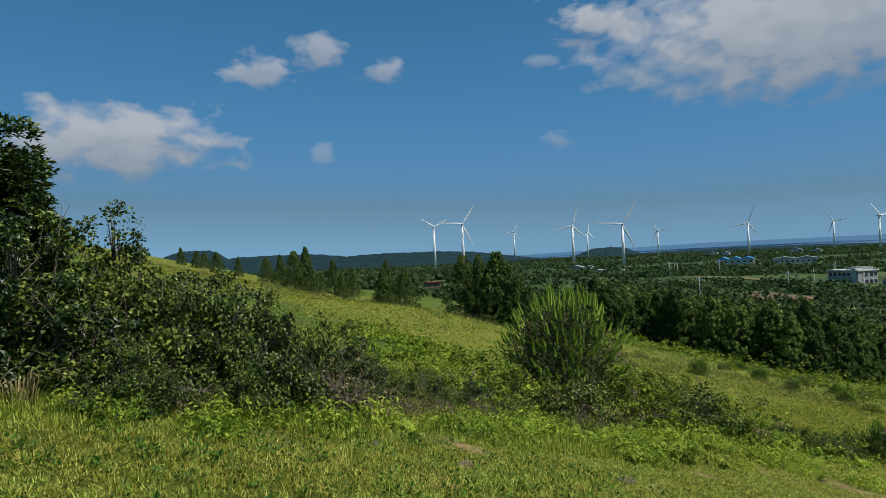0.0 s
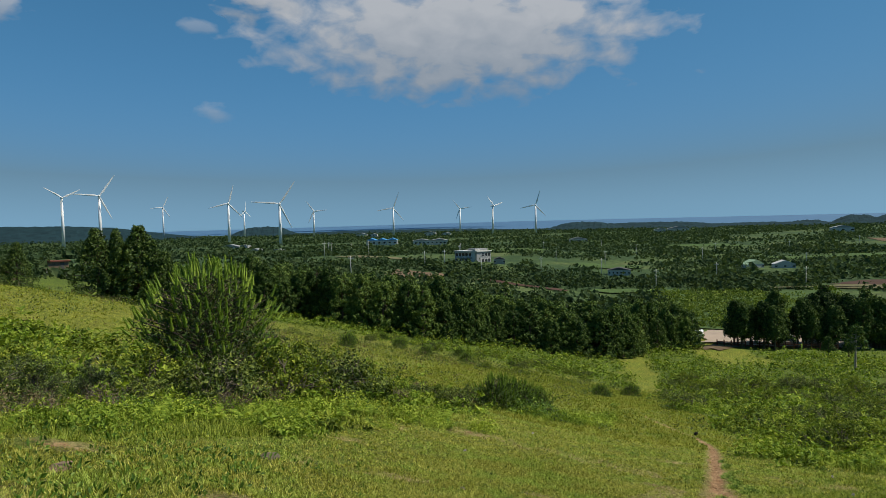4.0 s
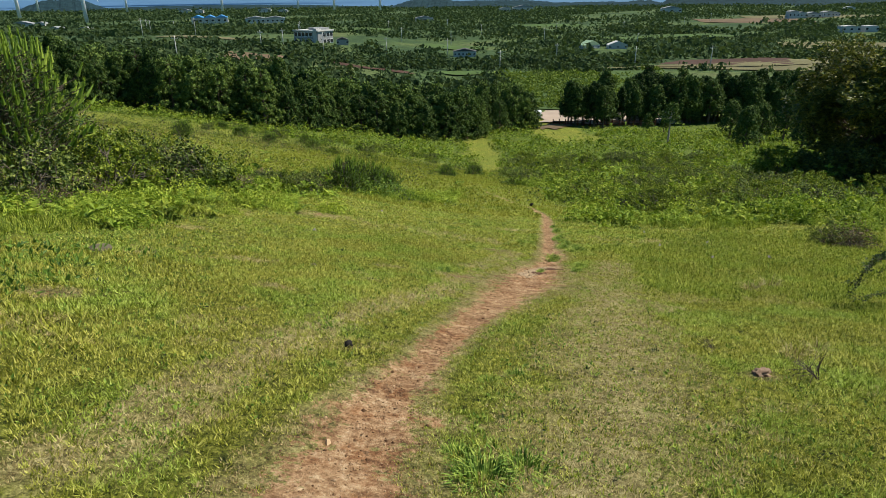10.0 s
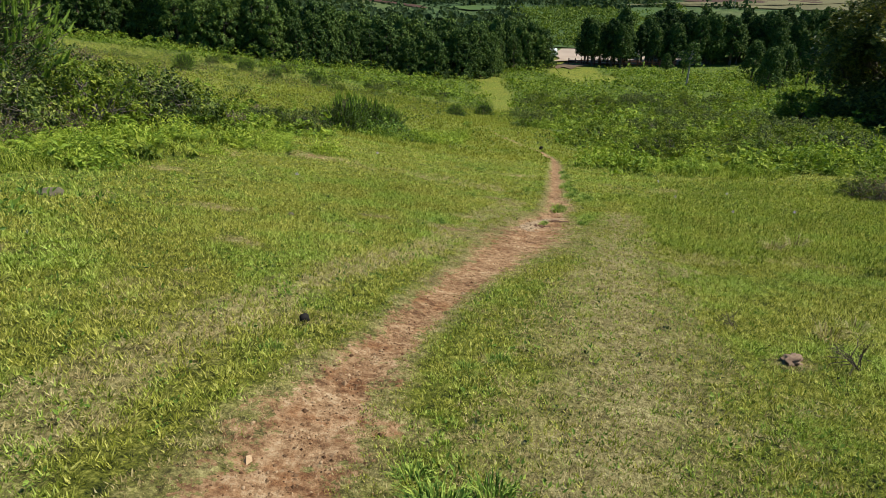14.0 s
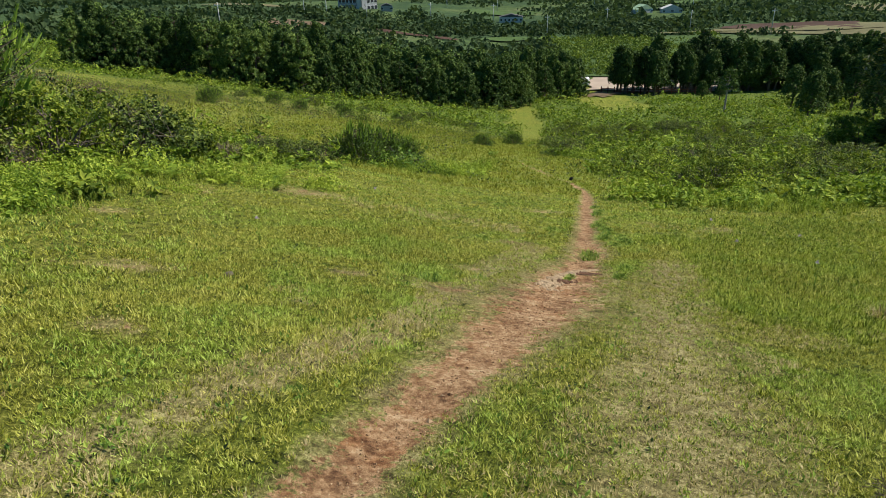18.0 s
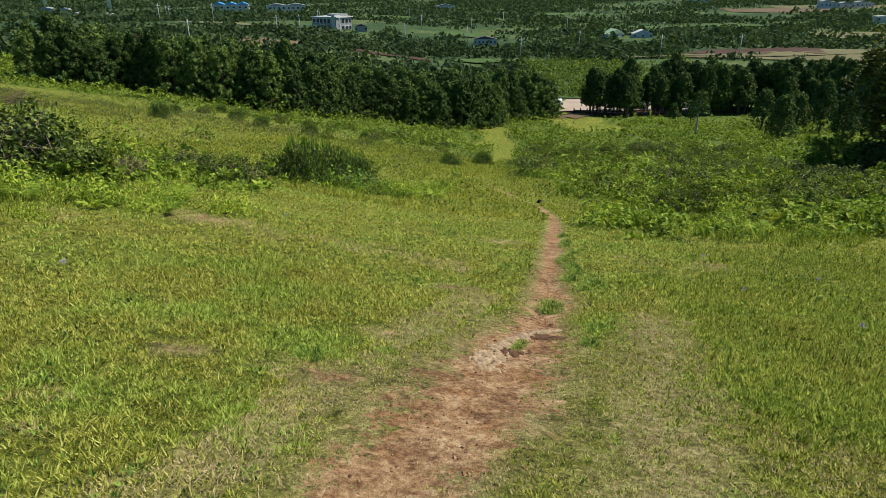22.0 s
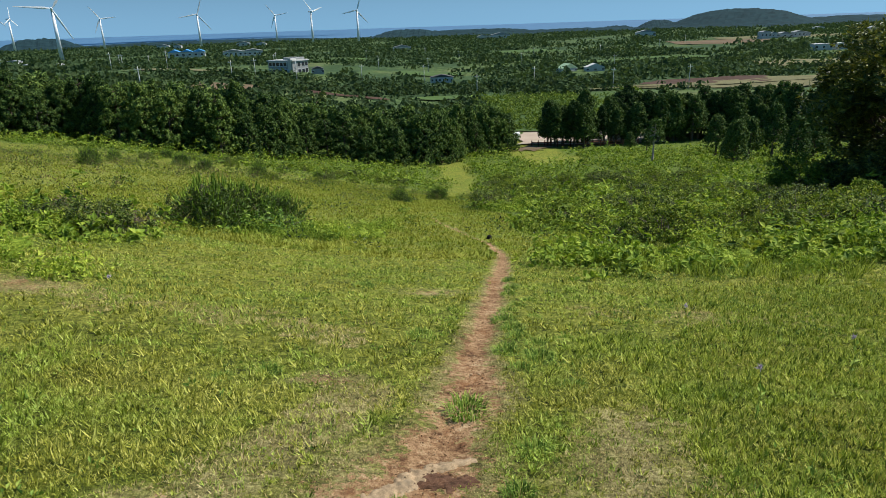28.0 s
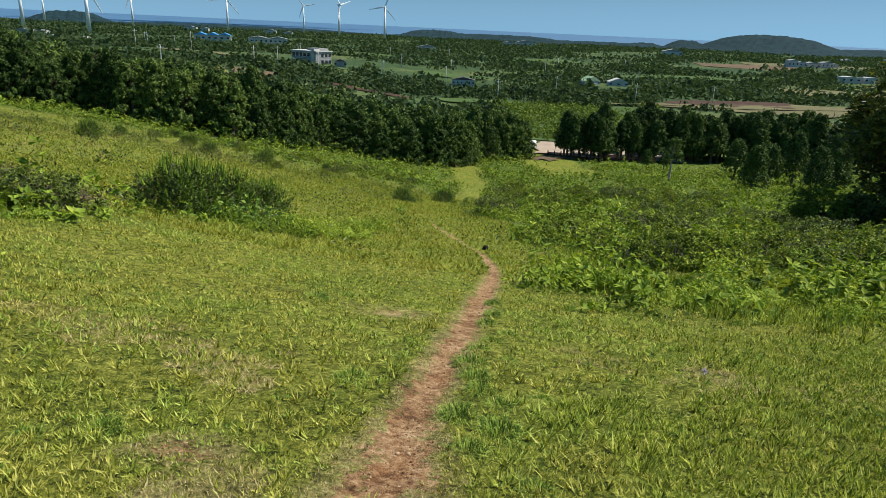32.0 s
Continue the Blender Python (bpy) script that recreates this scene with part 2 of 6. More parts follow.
def foliage(name, dark, mid, light, translucent=0.3, rough=0.55, patch=0.6, gloss=0.3, object_random=0.0, fine=0.0, other=None, grain=0.6, strong=0.9):
    """Leaves: each one its own shade, broad patches over the plant, light through the blade."""
    m = Nodes(name)
    geo = m.add("ShaderNodeNewGeometry")
    fac = m.math("ADD", m.math("MULTIPLY", geo.outputs["Random Per Island"], grain), m.math("MULTIPLY", m.noise(patch, 4, 0.65, geo.outputs["Position"]), 1 - grain))
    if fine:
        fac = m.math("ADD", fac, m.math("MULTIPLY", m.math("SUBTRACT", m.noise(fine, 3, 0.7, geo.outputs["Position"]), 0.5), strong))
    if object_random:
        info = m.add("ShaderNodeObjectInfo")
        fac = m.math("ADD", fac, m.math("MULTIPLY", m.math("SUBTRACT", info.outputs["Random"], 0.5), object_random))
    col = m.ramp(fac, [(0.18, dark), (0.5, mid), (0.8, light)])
    if other:
        col = m.mix(m.ramp(m.noise(1.1, 5, 0.7, geo.outputs["Position"]), [(0.46, (0, 0, 0)), (0.60, (1, 1, 1))]), col, m.mix(1.0, col, other, "MULTIPLY"))
    m.wire(col, m.bsdf.inputs["Base Color"])
    m.bsdf.inputs["Roughness"].default_value = rough
    m.bsdf.inputs["Specular IOR Level"].default_value = gloss
    tr = m.add("ShaderNodeBsdfTranslucent")
    m.wire(m.mix(1.0, col, (1.0, 1.0, 0.55), "MULTIPLY"), tr.inputs[0])
    mx = m.add("ShaderNodeMixShader")
    mx.inputs[0].default_value = translucent
    m.wire(m.bsdf.outputs[0], mx.inputs[1])
    m.wire(tr.outputs[0], mx.inputs[2])
    m.wire(mx.outputs[0], m.tree.nodes["Material Output"].inputs[0])
    return m.mat


def plain(name, colour, rough=0.6, metal=0.0, vary=0.12, scale=3.0, bump=0.0, wear=0.0):
    """Paint, plaster, metal: grain at two scales, a little dirt."""
    m = Nodes(name)
    co = m.coords()
    fac = m.math("ADD", m.math("MULTIPLY", m.noise(scale, 5, 0.65, co), 0.7), m.math("MULTIPLY", m.noise(scale * 13, 3, 0.6, co), 0.3))
    lo, hi = tuple(c * (1 - vary) for c in colour), tuple(min(1, c * (1 + vary)) for c in colour)
    col = m.ramp(fac, [(0.3, lo), (0.7, hi)])
    if wear:
        col = m.mix(m.math("MULTIPLY", m.ramp(m.noise(scale * 0.6, 6, 0.7, co), [(0.5, (0, 0, 0)), (0.7, (1, 1, 1))]), wear), col, (0.16, 0.14, 0.11))
    m.wire(col, m.bsdf.inputs["Base Color"])
    m.bsdf.inputs["Roughness"].default_value, m.bsdf.inputs["Metallic"].default_value = rough, metal
    m.bsdf.inputs["Specular IOR Level"].default_value = 0.5 if rough < 0.7 else 0.12
    if bump:
        m.bump(fac, 0.6, bump)
    return m.mat


def bark_material(name, colour):
    m = Nodes(name)
    co = m.coords()
    st = m.add("ShaderNodeMapping")
    st.inputs["Scale"].default_value = (9, 9, 1.5)
    m.wire(co, st.inputs["Vector"])
    n = m.noise(2.0, 6, 0.7, st.outputs[0])
    m.wire(m.ramp(n, [(0.3, tuple(c * 0.45 for c in colour)), (0.7, colour)]), m.bsdf.inputs["Base Color"])
    m.bsdf.inputs["Roughness"].default_value = 0.9
    m.bump(n, 0.8, 0.02)
    return m.mat


def ground_material():
    m = Nodes("meadow_soil")
    pos = m.add("ShaderNodeNewGeometry").outputs["Position"]
    fine, finer, mid, broad = m.noise(30, 3, 0.75, pos), m.noise(85, 2, 0.7, pos), m.noise(2.6, 6, 0.72, pos), m.noise(0.35, 4, 0.65, pos)
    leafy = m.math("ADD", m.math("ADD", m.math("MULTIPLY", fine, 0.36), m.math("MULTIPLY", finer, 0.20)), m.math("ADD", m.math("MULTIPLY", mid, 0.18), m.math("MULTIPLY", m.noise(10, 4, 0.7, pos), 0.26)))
    # Dark stops and the turf multiply below put shade between blades into the colour.
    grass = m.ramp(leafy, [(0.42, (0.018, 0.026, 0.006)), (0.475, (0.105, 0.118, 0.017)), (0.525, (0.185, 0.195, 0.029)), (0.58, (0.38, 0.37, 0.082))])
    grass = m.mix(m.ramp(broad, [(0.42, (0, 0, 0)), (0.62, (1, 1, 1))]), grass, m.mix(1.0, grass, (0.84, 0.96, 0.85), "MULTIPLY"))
    grass = m.mix(m.attribute("turf_shade"), grass, m.mix(1.0, grass, (0.72, 0.72, 0.70), "MULTIPLY"))
    straw = m.ramp(leafy, [(0.42, (0.10, 0.078, 0.032)), (0.5, (0.25, 0.205, 0.090)), (0.58, (0.46, 0.39, 0.20))])
    dry = m.math("ADD", m.attribute("dry"), m.math("MULTIPLY", m.math("SUBTRACT", m.noise(3.5, 6, 0.75, pos), 0.5), 2.0))
    col = m.mix(m.math("MULTIPLY", m.ramp(dry, [(0.1, (0, 0, 0)), (0.8, (1, 1, 1))]), 0.8), grass, straw)
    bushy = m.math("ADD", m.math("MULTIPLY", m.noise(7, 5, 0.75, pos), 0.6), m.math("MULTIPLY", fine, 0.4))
    # Near-black stops put the shade between brush leaves into the ground colour.
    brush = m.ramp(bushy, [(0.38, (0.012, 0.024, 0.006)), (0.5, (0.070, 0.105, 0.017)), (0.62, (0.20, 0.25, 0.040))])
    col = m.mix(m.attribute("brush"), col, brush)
    grit = m.math("ADD", m.math("MULTIPLY", mid, 0.4), m.math("MULTIPLY", m.noise(17, 6, 0.78, pos), 0.6))
    earth = m.ramp(grit, [(0.37, (0.070, 0.032, 0.016)), (0.46, (0.22, 0.120, 0.060)), (0.53, (0.37, 0.228, 0.120)), (0.63, (0.56, 0.41, 0.25))])
    earth = m.mix(m.ramp(m.noise(3.2, 6, 0.75, pos), [(0.51, (0, 0, 0)), (0.63, (1, 1, 1))]), earth, m.mix(1.0, earth, (0.82, 0.68, 0.60), "MULTIPLY"))
    rag = m.math("ADD", m.math("MULTIPLY", m.math("SUBTRACT", m.noise(5.5, 6, 0.75, pos), 0.5), 3.6), m.math("MULTIPLY", m.math("SUBTRACT", m.noise(26, 4, 0.75, pos), 0.5), 2.4))
    bare = m.math("ADD", m.attribute("dirt"), rag)
    col = m.mix(m.ramp(bare, [(0.05, (0, 0, 0)), (0.30, (1, 1, 1))]), col, earth)
    far = m.ramp(m.noise(0.016, 6, 0.62, pos), [(0.32, (0.027, 0.048, 0.022)), (0.47, (0.038, 0.064, 0.026)), (0.56, (0.060, 0.088, 0.032)), (0.66, (0.090, 0.102, 0.045)), (0.74, (0.038, 0.060, 0.024))])
    far = m.mix(1.0, far, m.ramp(m.noise(0.22, 5, 0.75, pos), [(0.38, (0.7, 0.75, 0.7)), (0.62, (1.5, 1.5, 1.35))]), "MULTIPLY")
    col = m.mix(m.attribute("plain"), col, far)
    m.wire(col, m.bsdf.inputs["Base Color"])
    m.bsdf.inputs["Roughness"].default_value = 0.95
    m.bsdf.inputs["Specular IOR Level"].default_value = 0.1
    m.bump(m.math("ADD", m.noise(14, 6, 0.75, pos), m.math("MULTIPLY", leafy, 0.6)), 1.0, 0.045)
    return m.mat


GRASS = foliage("grass_blades", (0.072, 0.086, 0.012), (0.300, 0.312, 0.040), (0.62, 0.59, 0.17), 0.28, 0.7, 0.55, 0.08, 0.0, 24.0, (0.76, 0.98, 0.82), 0.6, 1.2)
TURF = foliage("distant_turf", (0.130, 0.145, 0.020), (0.235, 0.250, 0.034), (0.36, 0.36, 0.075), 0.28, 0.75, 0.4, 0.05, 0.0, 2.0, (0.80, 0.98, 0.85), 0.5, 0.8)
FRESH = foliage("fresh_grass", (0.042, 0.072, 0.010), (0.205, 0.265, 0.029), (0.50, 0.54, 0.100), 0.28, 0.65, 0.8, 0.08, 0.0, 18.0, None, 0.6, 1.2)
LUSH = foliage("lush_grass", (0.038, 0.090, 0.014), (0.178, 0.285, 0.044), (0.42, 0.50, 0.10), 0.28, 0.6, 0.8, 0.15, 0.0, 12.0, None, 0.5, 1.0)
STRAW = foliage("dry_grass", (0.15, 0.115, 0.045), (0.37, 0.30, 0.130), (0.58, 0.49, 0.26), 0.2, 0.8, 2.0, 0.1, 0.0, 28.0, None, 0.5, 1.1)
FERN = foliage("fern_fronds", (0.055, 0.110, 0.013), (0.215, 0.310, 0.032), (0.45, 0.52, 0.075), 0.34, 0.6, 0.7, 0.15, 0.3, 3.0, None, 0.4, 0.8)
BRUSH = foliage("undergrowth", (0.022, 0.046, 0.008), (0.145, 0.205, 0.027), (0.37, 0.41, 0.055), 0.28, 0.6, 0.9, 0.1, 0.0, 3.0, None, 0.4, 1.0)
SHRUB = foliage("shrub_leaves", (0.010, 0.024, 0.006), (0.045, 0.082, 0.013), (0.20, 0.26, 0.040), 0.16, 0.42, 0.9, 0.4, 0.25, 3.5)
VINE = foliage("bright_leaves", (0.030, 0.075, 0.010), (0.095, 0.185, 0.022), (0.22, 0.32, 0.045), 0.3, 0.5, 1.0, 0.25)
DARKLEAF = foliage("broad_leaves", (0.016, 0.032, 0.008), (0.085, 0.112, 0.022), (0.30, 0.29, 0.060), 0.2, 0.45, 0.5, 0.3)
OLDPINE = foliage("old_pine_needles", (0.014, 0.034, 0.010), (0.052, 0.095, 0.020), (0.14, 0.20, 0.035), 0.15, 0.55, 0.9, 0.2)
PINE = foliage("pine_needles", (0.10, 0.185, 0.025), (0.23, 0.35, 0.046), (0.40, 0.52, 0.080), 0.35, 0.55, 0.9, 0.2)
OLIVE = foliage("olive_leaves", (0.026, 0.046, 0.010), (0.098, 0.145, 0.027), (0.26, 0.30, 0.060), 0.22, 0.55, 0.9, 0.2, 0.2, 3.5)
CRUMB = foliage("soil_crumbs", (0.075, 0.038, 0.020), (0.26, 0.155, 0.085), (0.46, 0.32, 0.19), 0.0, 0.9, 1.5, 0.05)
PINEWOOD = foliage("dark_pine_sprays", (0.012, 0.030, 0.010), (0.052, 0.094, 0.023), (0.125, 0.185, 0.042), 0.16, 0.65, 0.25, 0.12, 0.3)
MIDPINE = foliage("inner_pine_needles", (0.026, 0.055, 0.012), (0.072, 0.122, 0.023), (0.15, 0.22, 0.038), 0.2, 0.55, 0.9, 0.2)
CEDAR = foliage("cedar_sprays", (0.018, 0.042, 0.013), (0.076, 0.132, 0.030), (0.18, 0.25, 0.055), 0.18, 0.65, 0.25, 0.12, 0.3)
FARWOOD = foliage("distant_trees", (0.032, 0.058, 0.028), (0.050, 0.082, 0.036), (0.072, 0.104, 0.044), 0.3, 0.8, 0.02, 0.02)
REDDISH = foliage("withered_leaves", (0.080, 0.055, 0.034), (0.175, 0.130, 0.075), (0.30, 0.24, 0.14), 0.2, 0.7, 2.0, 0.1)
# Blue-teal instead of leaf green: distance haze mixed into the base colour.
HILLWOOD = plain("hazy_wooded_hillside", (0.011, 0.030, 0.036), 0.95, 0, 0.45, 0.03)
BARK = bark_material("bark", (0.15, 0.11, 0.08))
PALEBARK = bark_material("pale_bark", (0.42, 0.37, 0.31))
TWIG = bark_material("grey_twigs", (0.17, 0.14, 0.105))
GROUND = ground_material()
WHITE = plain("white_paint", (0.78, 0.79, 0.80), 0.45, 0, 0.05)
CONCRETE = plain("grey_concrete", (0.27, 0.28, 0.28), 0.8, 0, 0.15, 0.6, 0.0, 0.3)
PALE = plain("pale_concrete", (0.47, 0.47, 0.45), 0.8, 0, 0.12, 0.4, 0.0, 0.25)
BLUE = plain("blue_sheet_metal", (0.05, 0.27, 0.55), 0.5, 0, 0.1, 0.2)
GREENROOF = plain("green_sheet_metal", (0.25, 0.36, 0.22), 0.6, 0, 0.1, 0.3)
DARKROOF = plain("dark_roofing", (0.10, 0.095, 0.09), 0.8, 0, 0.2, 0.3)
RUST = plain("rusty_red_timber", (0.17, 0.065, 0.045), 0.8, 0, 0.25, 2.0)
WOOD = plain("weathered_wood", (0.22, 0.16, 0.11), 0.85, 0, 0.3, 3.0)
STEEL = plain("galvanised_steel", (0.55, 0.56, 0.56), 0.45, 0.6, 0.1)
GRAVEL = plain("pale_gravel", (0.34, 0.27, 0.21), 0.95, 0, 0.15, 0.25)
PLOUGHED = plain("ploughed_soil", (0.070, 0.042, 0.031), 0.95, 0, 0.3, 0.08, 0.0)
STUBBLE = plain("pale_stubble", (0.135, 0.125, 0.062), 0.95, 0, 0.35, 0.05)
CROP = plain("green_crop", (0.060, 0.100, 0.028), 0.9, 0, 0.35, 0.05)
TAN = plain("bare_tan_earth", (0.13, 0.092, 0.056), 0.95, 0, 0.25, 0.06)
STONE = plain("dark_basalt", (0.125, 0.110, 0.070), 0.9, 0, 0.4, 9.0, 0.01)
PALESOIL = plain("pale_dug_soil", (0.32, 0.230, 0.140), 0.95, 0, 0.6, 16.0, 0.02, 0.5)
DARKSOIL = plain("dark_brown_soil", (0.095, 0.050, 0.030), 0.95, 0, 0.8, 16.0, 0.03)
SCRUB = foliage("scrub_leaves", (0.040, 0.075, 0.014), (0.120, 0.180, 0.030), (0.23, 0.29, 0.05), 0.3, 0.6, 0.1, 0.1)
REDSOIL = plain("reddish_soil_lump", (0.21, 0.142, 0.098), 0.95, 0, 0.3, 9.0, 0.01)
DUNG = plain("dark_dung", (0.018, 0.016, 0.014), 0.8, 0, 0.4, 20.0, 0.005)
LILAC = plain("lilac_petals", (0.50, 0.40, 0.52), 0.6, 0, 0.15, 30.0)
RUBBER = plain("black_rubber", (0.02, 0.02, 0.02), 0.8)


def glass_material():
    m = Nodes("dark_window_glass")
    m.bsdf.inputs["Base Color"].default_value = (0.03, 0.035, 0.04, 1)
    m.bsdf.inputs["Roughness"].default_value = 0.08
    return m.mat


def sea_material():
    m = Nodes("sea")
    n = m.noise(0.004, 4, 0.6, m.coords())
    m.wire(m.ramp(n, [(0.3, (0.050, 0.125, 0.225)), (0.7, (0.062, 0.145, 0.255))]), m.bsdf.inputs["Base Color"])
    m.bsdf.inputs["Roughness"].default_value = 0.6
    return m.mat


GLASS, SEA = glass_material(), sea_material()

# ---- ground, one sheet to the horizon ----
def graded(fine_from, fine_to, step, growth, lo, hi):
    a = list(np.arange(fine_from, fine_to, step))
    s, v = step, a[-1]
    while v < hi:
        s *= growth
        v += s
        a.append(v)
    s, v, b = step, a[0], []
    while v > lo:
        s *= growth
        v -= s
        b.append(v)
    return np.array(b[::-1] + a)


def build_ground():
    gx, gy = graded(-1.4, 4.0, 0.07, 1.07, -5200, 5200), graded(1.0, 16.0, 0.085, 1.06, -700, 5200)
    X, Y = np.meshgrid(gx, gy)
    Z, dirt = turf_z(X, Y), soil(X, Y)
    ny, nx = X.shape
    i = (np.arange(ny - 1)[:, None] * nx + np.arange(nx - 1)[None]).ravel()
    ob = link_mesh("ground", np.stack([X, Y, Z], -1).reshape(-1, 3), np.stack([i, i + 1, i + nx + 1, i + nx], 1), GROUND, smooth=True)
    D = np.hypot(X, Y)
    dry = np.maximum(np.maximum(np.clip(strip(X, Y, DRY_LINE), -0.6, 1) * 1.0, np.clip(strip(X, Y, DRY_SIDE), -0.6, 0.6)), np.clip(strip(X, Y, WORN_LINE), -0.6, -0.45))
    dry = np.maximum(dry, 0.55 + np.clip(dirt, -3, 0) * 0.55)
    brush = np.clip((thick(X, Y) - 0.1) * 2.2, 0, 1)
    plain_f = np.clip((D - 150) / 60, 0, 1) * np.clip((Y + 0.25 * np.abs(X) - 120) / 60, 0, 1)
    turf_shade = np.clip((14.5 - Y) / 5, 0, 1) * np.clip(Y - 0.8, 0, 1) * np.clip((X + 5.5) / 2.5, 0, 1) * np.clip((9 - X) / 2.5, 0, 1)
    turf_shade = np.maximum(turf_shade, np.clip(np.minimum(-2.0 - X, X + 8.6), 0, 1) * np.clip(np.minimum(Y + 2.2, 7.4 - Y), 0, 1))
    for name, val in (("dirt", np.clip(dirt, -1, 1)), ("dry", dry), ("brush", brush), ("plain", plain_f), ("turf_shade", turf_shade)):
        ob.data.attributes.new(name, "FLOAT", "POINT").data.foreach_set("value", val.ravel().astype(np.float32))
    return tagged(ob, "grassy hillside with a worn red soil path above a wooded plain", "ground", kind="structure")


def thick(x, y):
    """How thick the undergrowth is: over 0 there are ferns and brush. Clear on the meadow and along the path."""
    x, y = np.asarray(x, float), np.asarray(y, float)
    right = np.minimum(np.clip((x - (3.6 + np.interp(y, [0, 12, 17, 30, 60, 110], [9, 4.5, 1.0, 0.2, 0.5, 3.5]))) / 1.6, -2, 0.7), np.clip((y - 16.6 + 0.12 * np.maximum(x - 8, 0) + 1.5 * waves(x * 0.5, y * 0.2, 36)) / 1.6, -2, 1))
    left = np.clip((-x - np.interp(y, [0, 8, 11, 14, 20, 22, 26, 28, 40, 80, 110], [5.6, 5.5, 4.7, 4.2, 4.6, 2.6, 1.2, 3.6, 7, 4, 3])) / 1.5, -2, 1) * np.interp(y, [-5, 3, 16, 21, 30, 60, 85, 140], [1, 1, 0.85, 0.25, 0.06, 0.06, 0.3, 0.5])
    low = np.minimum(np.clip((y - 78) / 10, -1, 0.8), np.clip((np.abs(x - np.interp(y, [70, 90, 104], [2.6, 5.5, 4])) - 2) / 2, -1, 1))
    t = np.maximum(np.maximum(right, left), np.where(y > 74, low, -1))
    t = t + np.where(x > 2, 0.5, 0.7) * waves(x * 0.42, y * 0.42, 21) + np.where(x > 2, 0.08, -0.05)
    t = t - 0.45 * np.clip((-x - 10.5) / 2.5, 0, 1) * np.clip((90 - y) / 20, 0, 1) - 0.25 * (x < 0) * np.clip((y - 22) / 4, 0, 1) * np.clip((88 - y) / 15, 0, 1)
    t = np.where((y > 116) & (np.abs(x - 20.5 + 0.12 * (y - 140)) < 5.5), -1, t)
    return np.where(strip(x, y, WORN_LINE) > 0.1, -1, t)


build_ground()
sea_v = [(-5200, 2900, -60), (5200, 2900, -60), (5200, 4980, -3), (-5200, 4980, -3)]
tagged(link_mesh("water", sea_v, [(0, 1, 2, 3)], SEA), "pale blue sea along the horizon", "sea", kind="structure")


# ---- plants ----
def gz(x, y):
    return float(ground_z(x, y))


def conifer(name, seed, h, r, clumps, label, needles_each=13, base=0.06, taper=0.8, spray=0.42, material=None):
    """Cedar or pine: tapered trunk, limbs, crown of separate sprays with an uneven outline."""
    q = np.random.default_rng(seed)
    top = thing(name, Matrix(), label, "tree")
    lean = q.normal(0, 0.02, 2) * h
    segs, pts = [], np.linspace(0, 1, 7)
    for a, b in zip(pts, pts[1:]):
        segs.append(((lean[0] * a * a, lean[1] * a * a, a * h), (lean[0] * b * b, lean[1] * b * b, b * h), 0.028 * h * (1 - a) + 0.02, 0.028 * h * (1 - b) + 0.02))
    u = base + (0.985 - base) * q.random(clumps) ** 0.85
    ang = q.uniform(0, 6.283, clumps)
    lobes = 1 + 0.22 * np.sin(ang * 3 + q.uniform(0, 6)) * np.sin(u * 17 + q.uniform(0, 6)) + 0.13 * np.sin(ang * 5 + u * 23)
    prof = np.minimum(1.0, (1.03 - u) / (1.03 - base)) ** taper * np.clip((u - base) / 0.1 + 0.45, 0.45, 1)
    rad = r * prof * lobes * (0.45 + 0.55 * q.random(clumps) ** 0.45)
    cen = np.stack([np.cos(ang) * rad + lean[0] * u * u, np.sin(ang) * rad + lean[1] * u * u, u * h + q.normal(0, 0.02 * h, clumps)], 1)
    for k in range(0, clumps, 9):
        segs.append(((lean[0] * u[k] ** 2, lean[1] * u[k] ** 2, max(0.1, u[k] * h - 0.25 * rad[k])), cen[k], 0.006 * h, 0.004 * h))
    tv, tf = tubes(segs)
    link_mesh("trunk", tv, tf, BARK, top)
    ball = unit(q.normal(0, 1, (clumps * needles_each, 3)) + np.repeat(np.stack([np.cos(ang), np.sin(ang), 0.6 + 0 * ang], 1), needles_each, 0) * 0.8)
    pos = np.repeat(cen, needles_each, 0) + ball * spray * 0.55
    v, f = needles(q, pos, np.cross(ball, q.normal(0, 1, ball.shape)) + ball * 0.3, spray * 0.62, spray * 0.46, 0.2, ball)
    link_mesh("crown", v, f, material or CEDAR, top)
    return top


def dome_points(q, n, r, h, thin=0.5, lumps=0.25):
    """Points in a lumpy dome of radius r and height h, more of them near its skin."""
    d = unit(q.normal(0, 1, (n, 3)))
    d[:, 2] = np.abs(d[:, 2]) * 1.0 - 0.08
    az = np.arctan2(d[:, 1], d[:, 0])
    lump = 1 + lumps * np.sin(az * 3 + q.uniform(0, 6)) * np.sin(d[:, 2] * 6 + q.uniform(0, 6)) + lumps * 0.7 * np.sin(az * 7 + d[:, 2] * 9)
    k = (thin + (1 - thin) * q.random(n) ** 0.5) * lump
    return np.stack([d[:, 0] * r * k, d[:, 1] * r * k, np.maximum(0.02, d[:, 2] * h * k)], 1), d


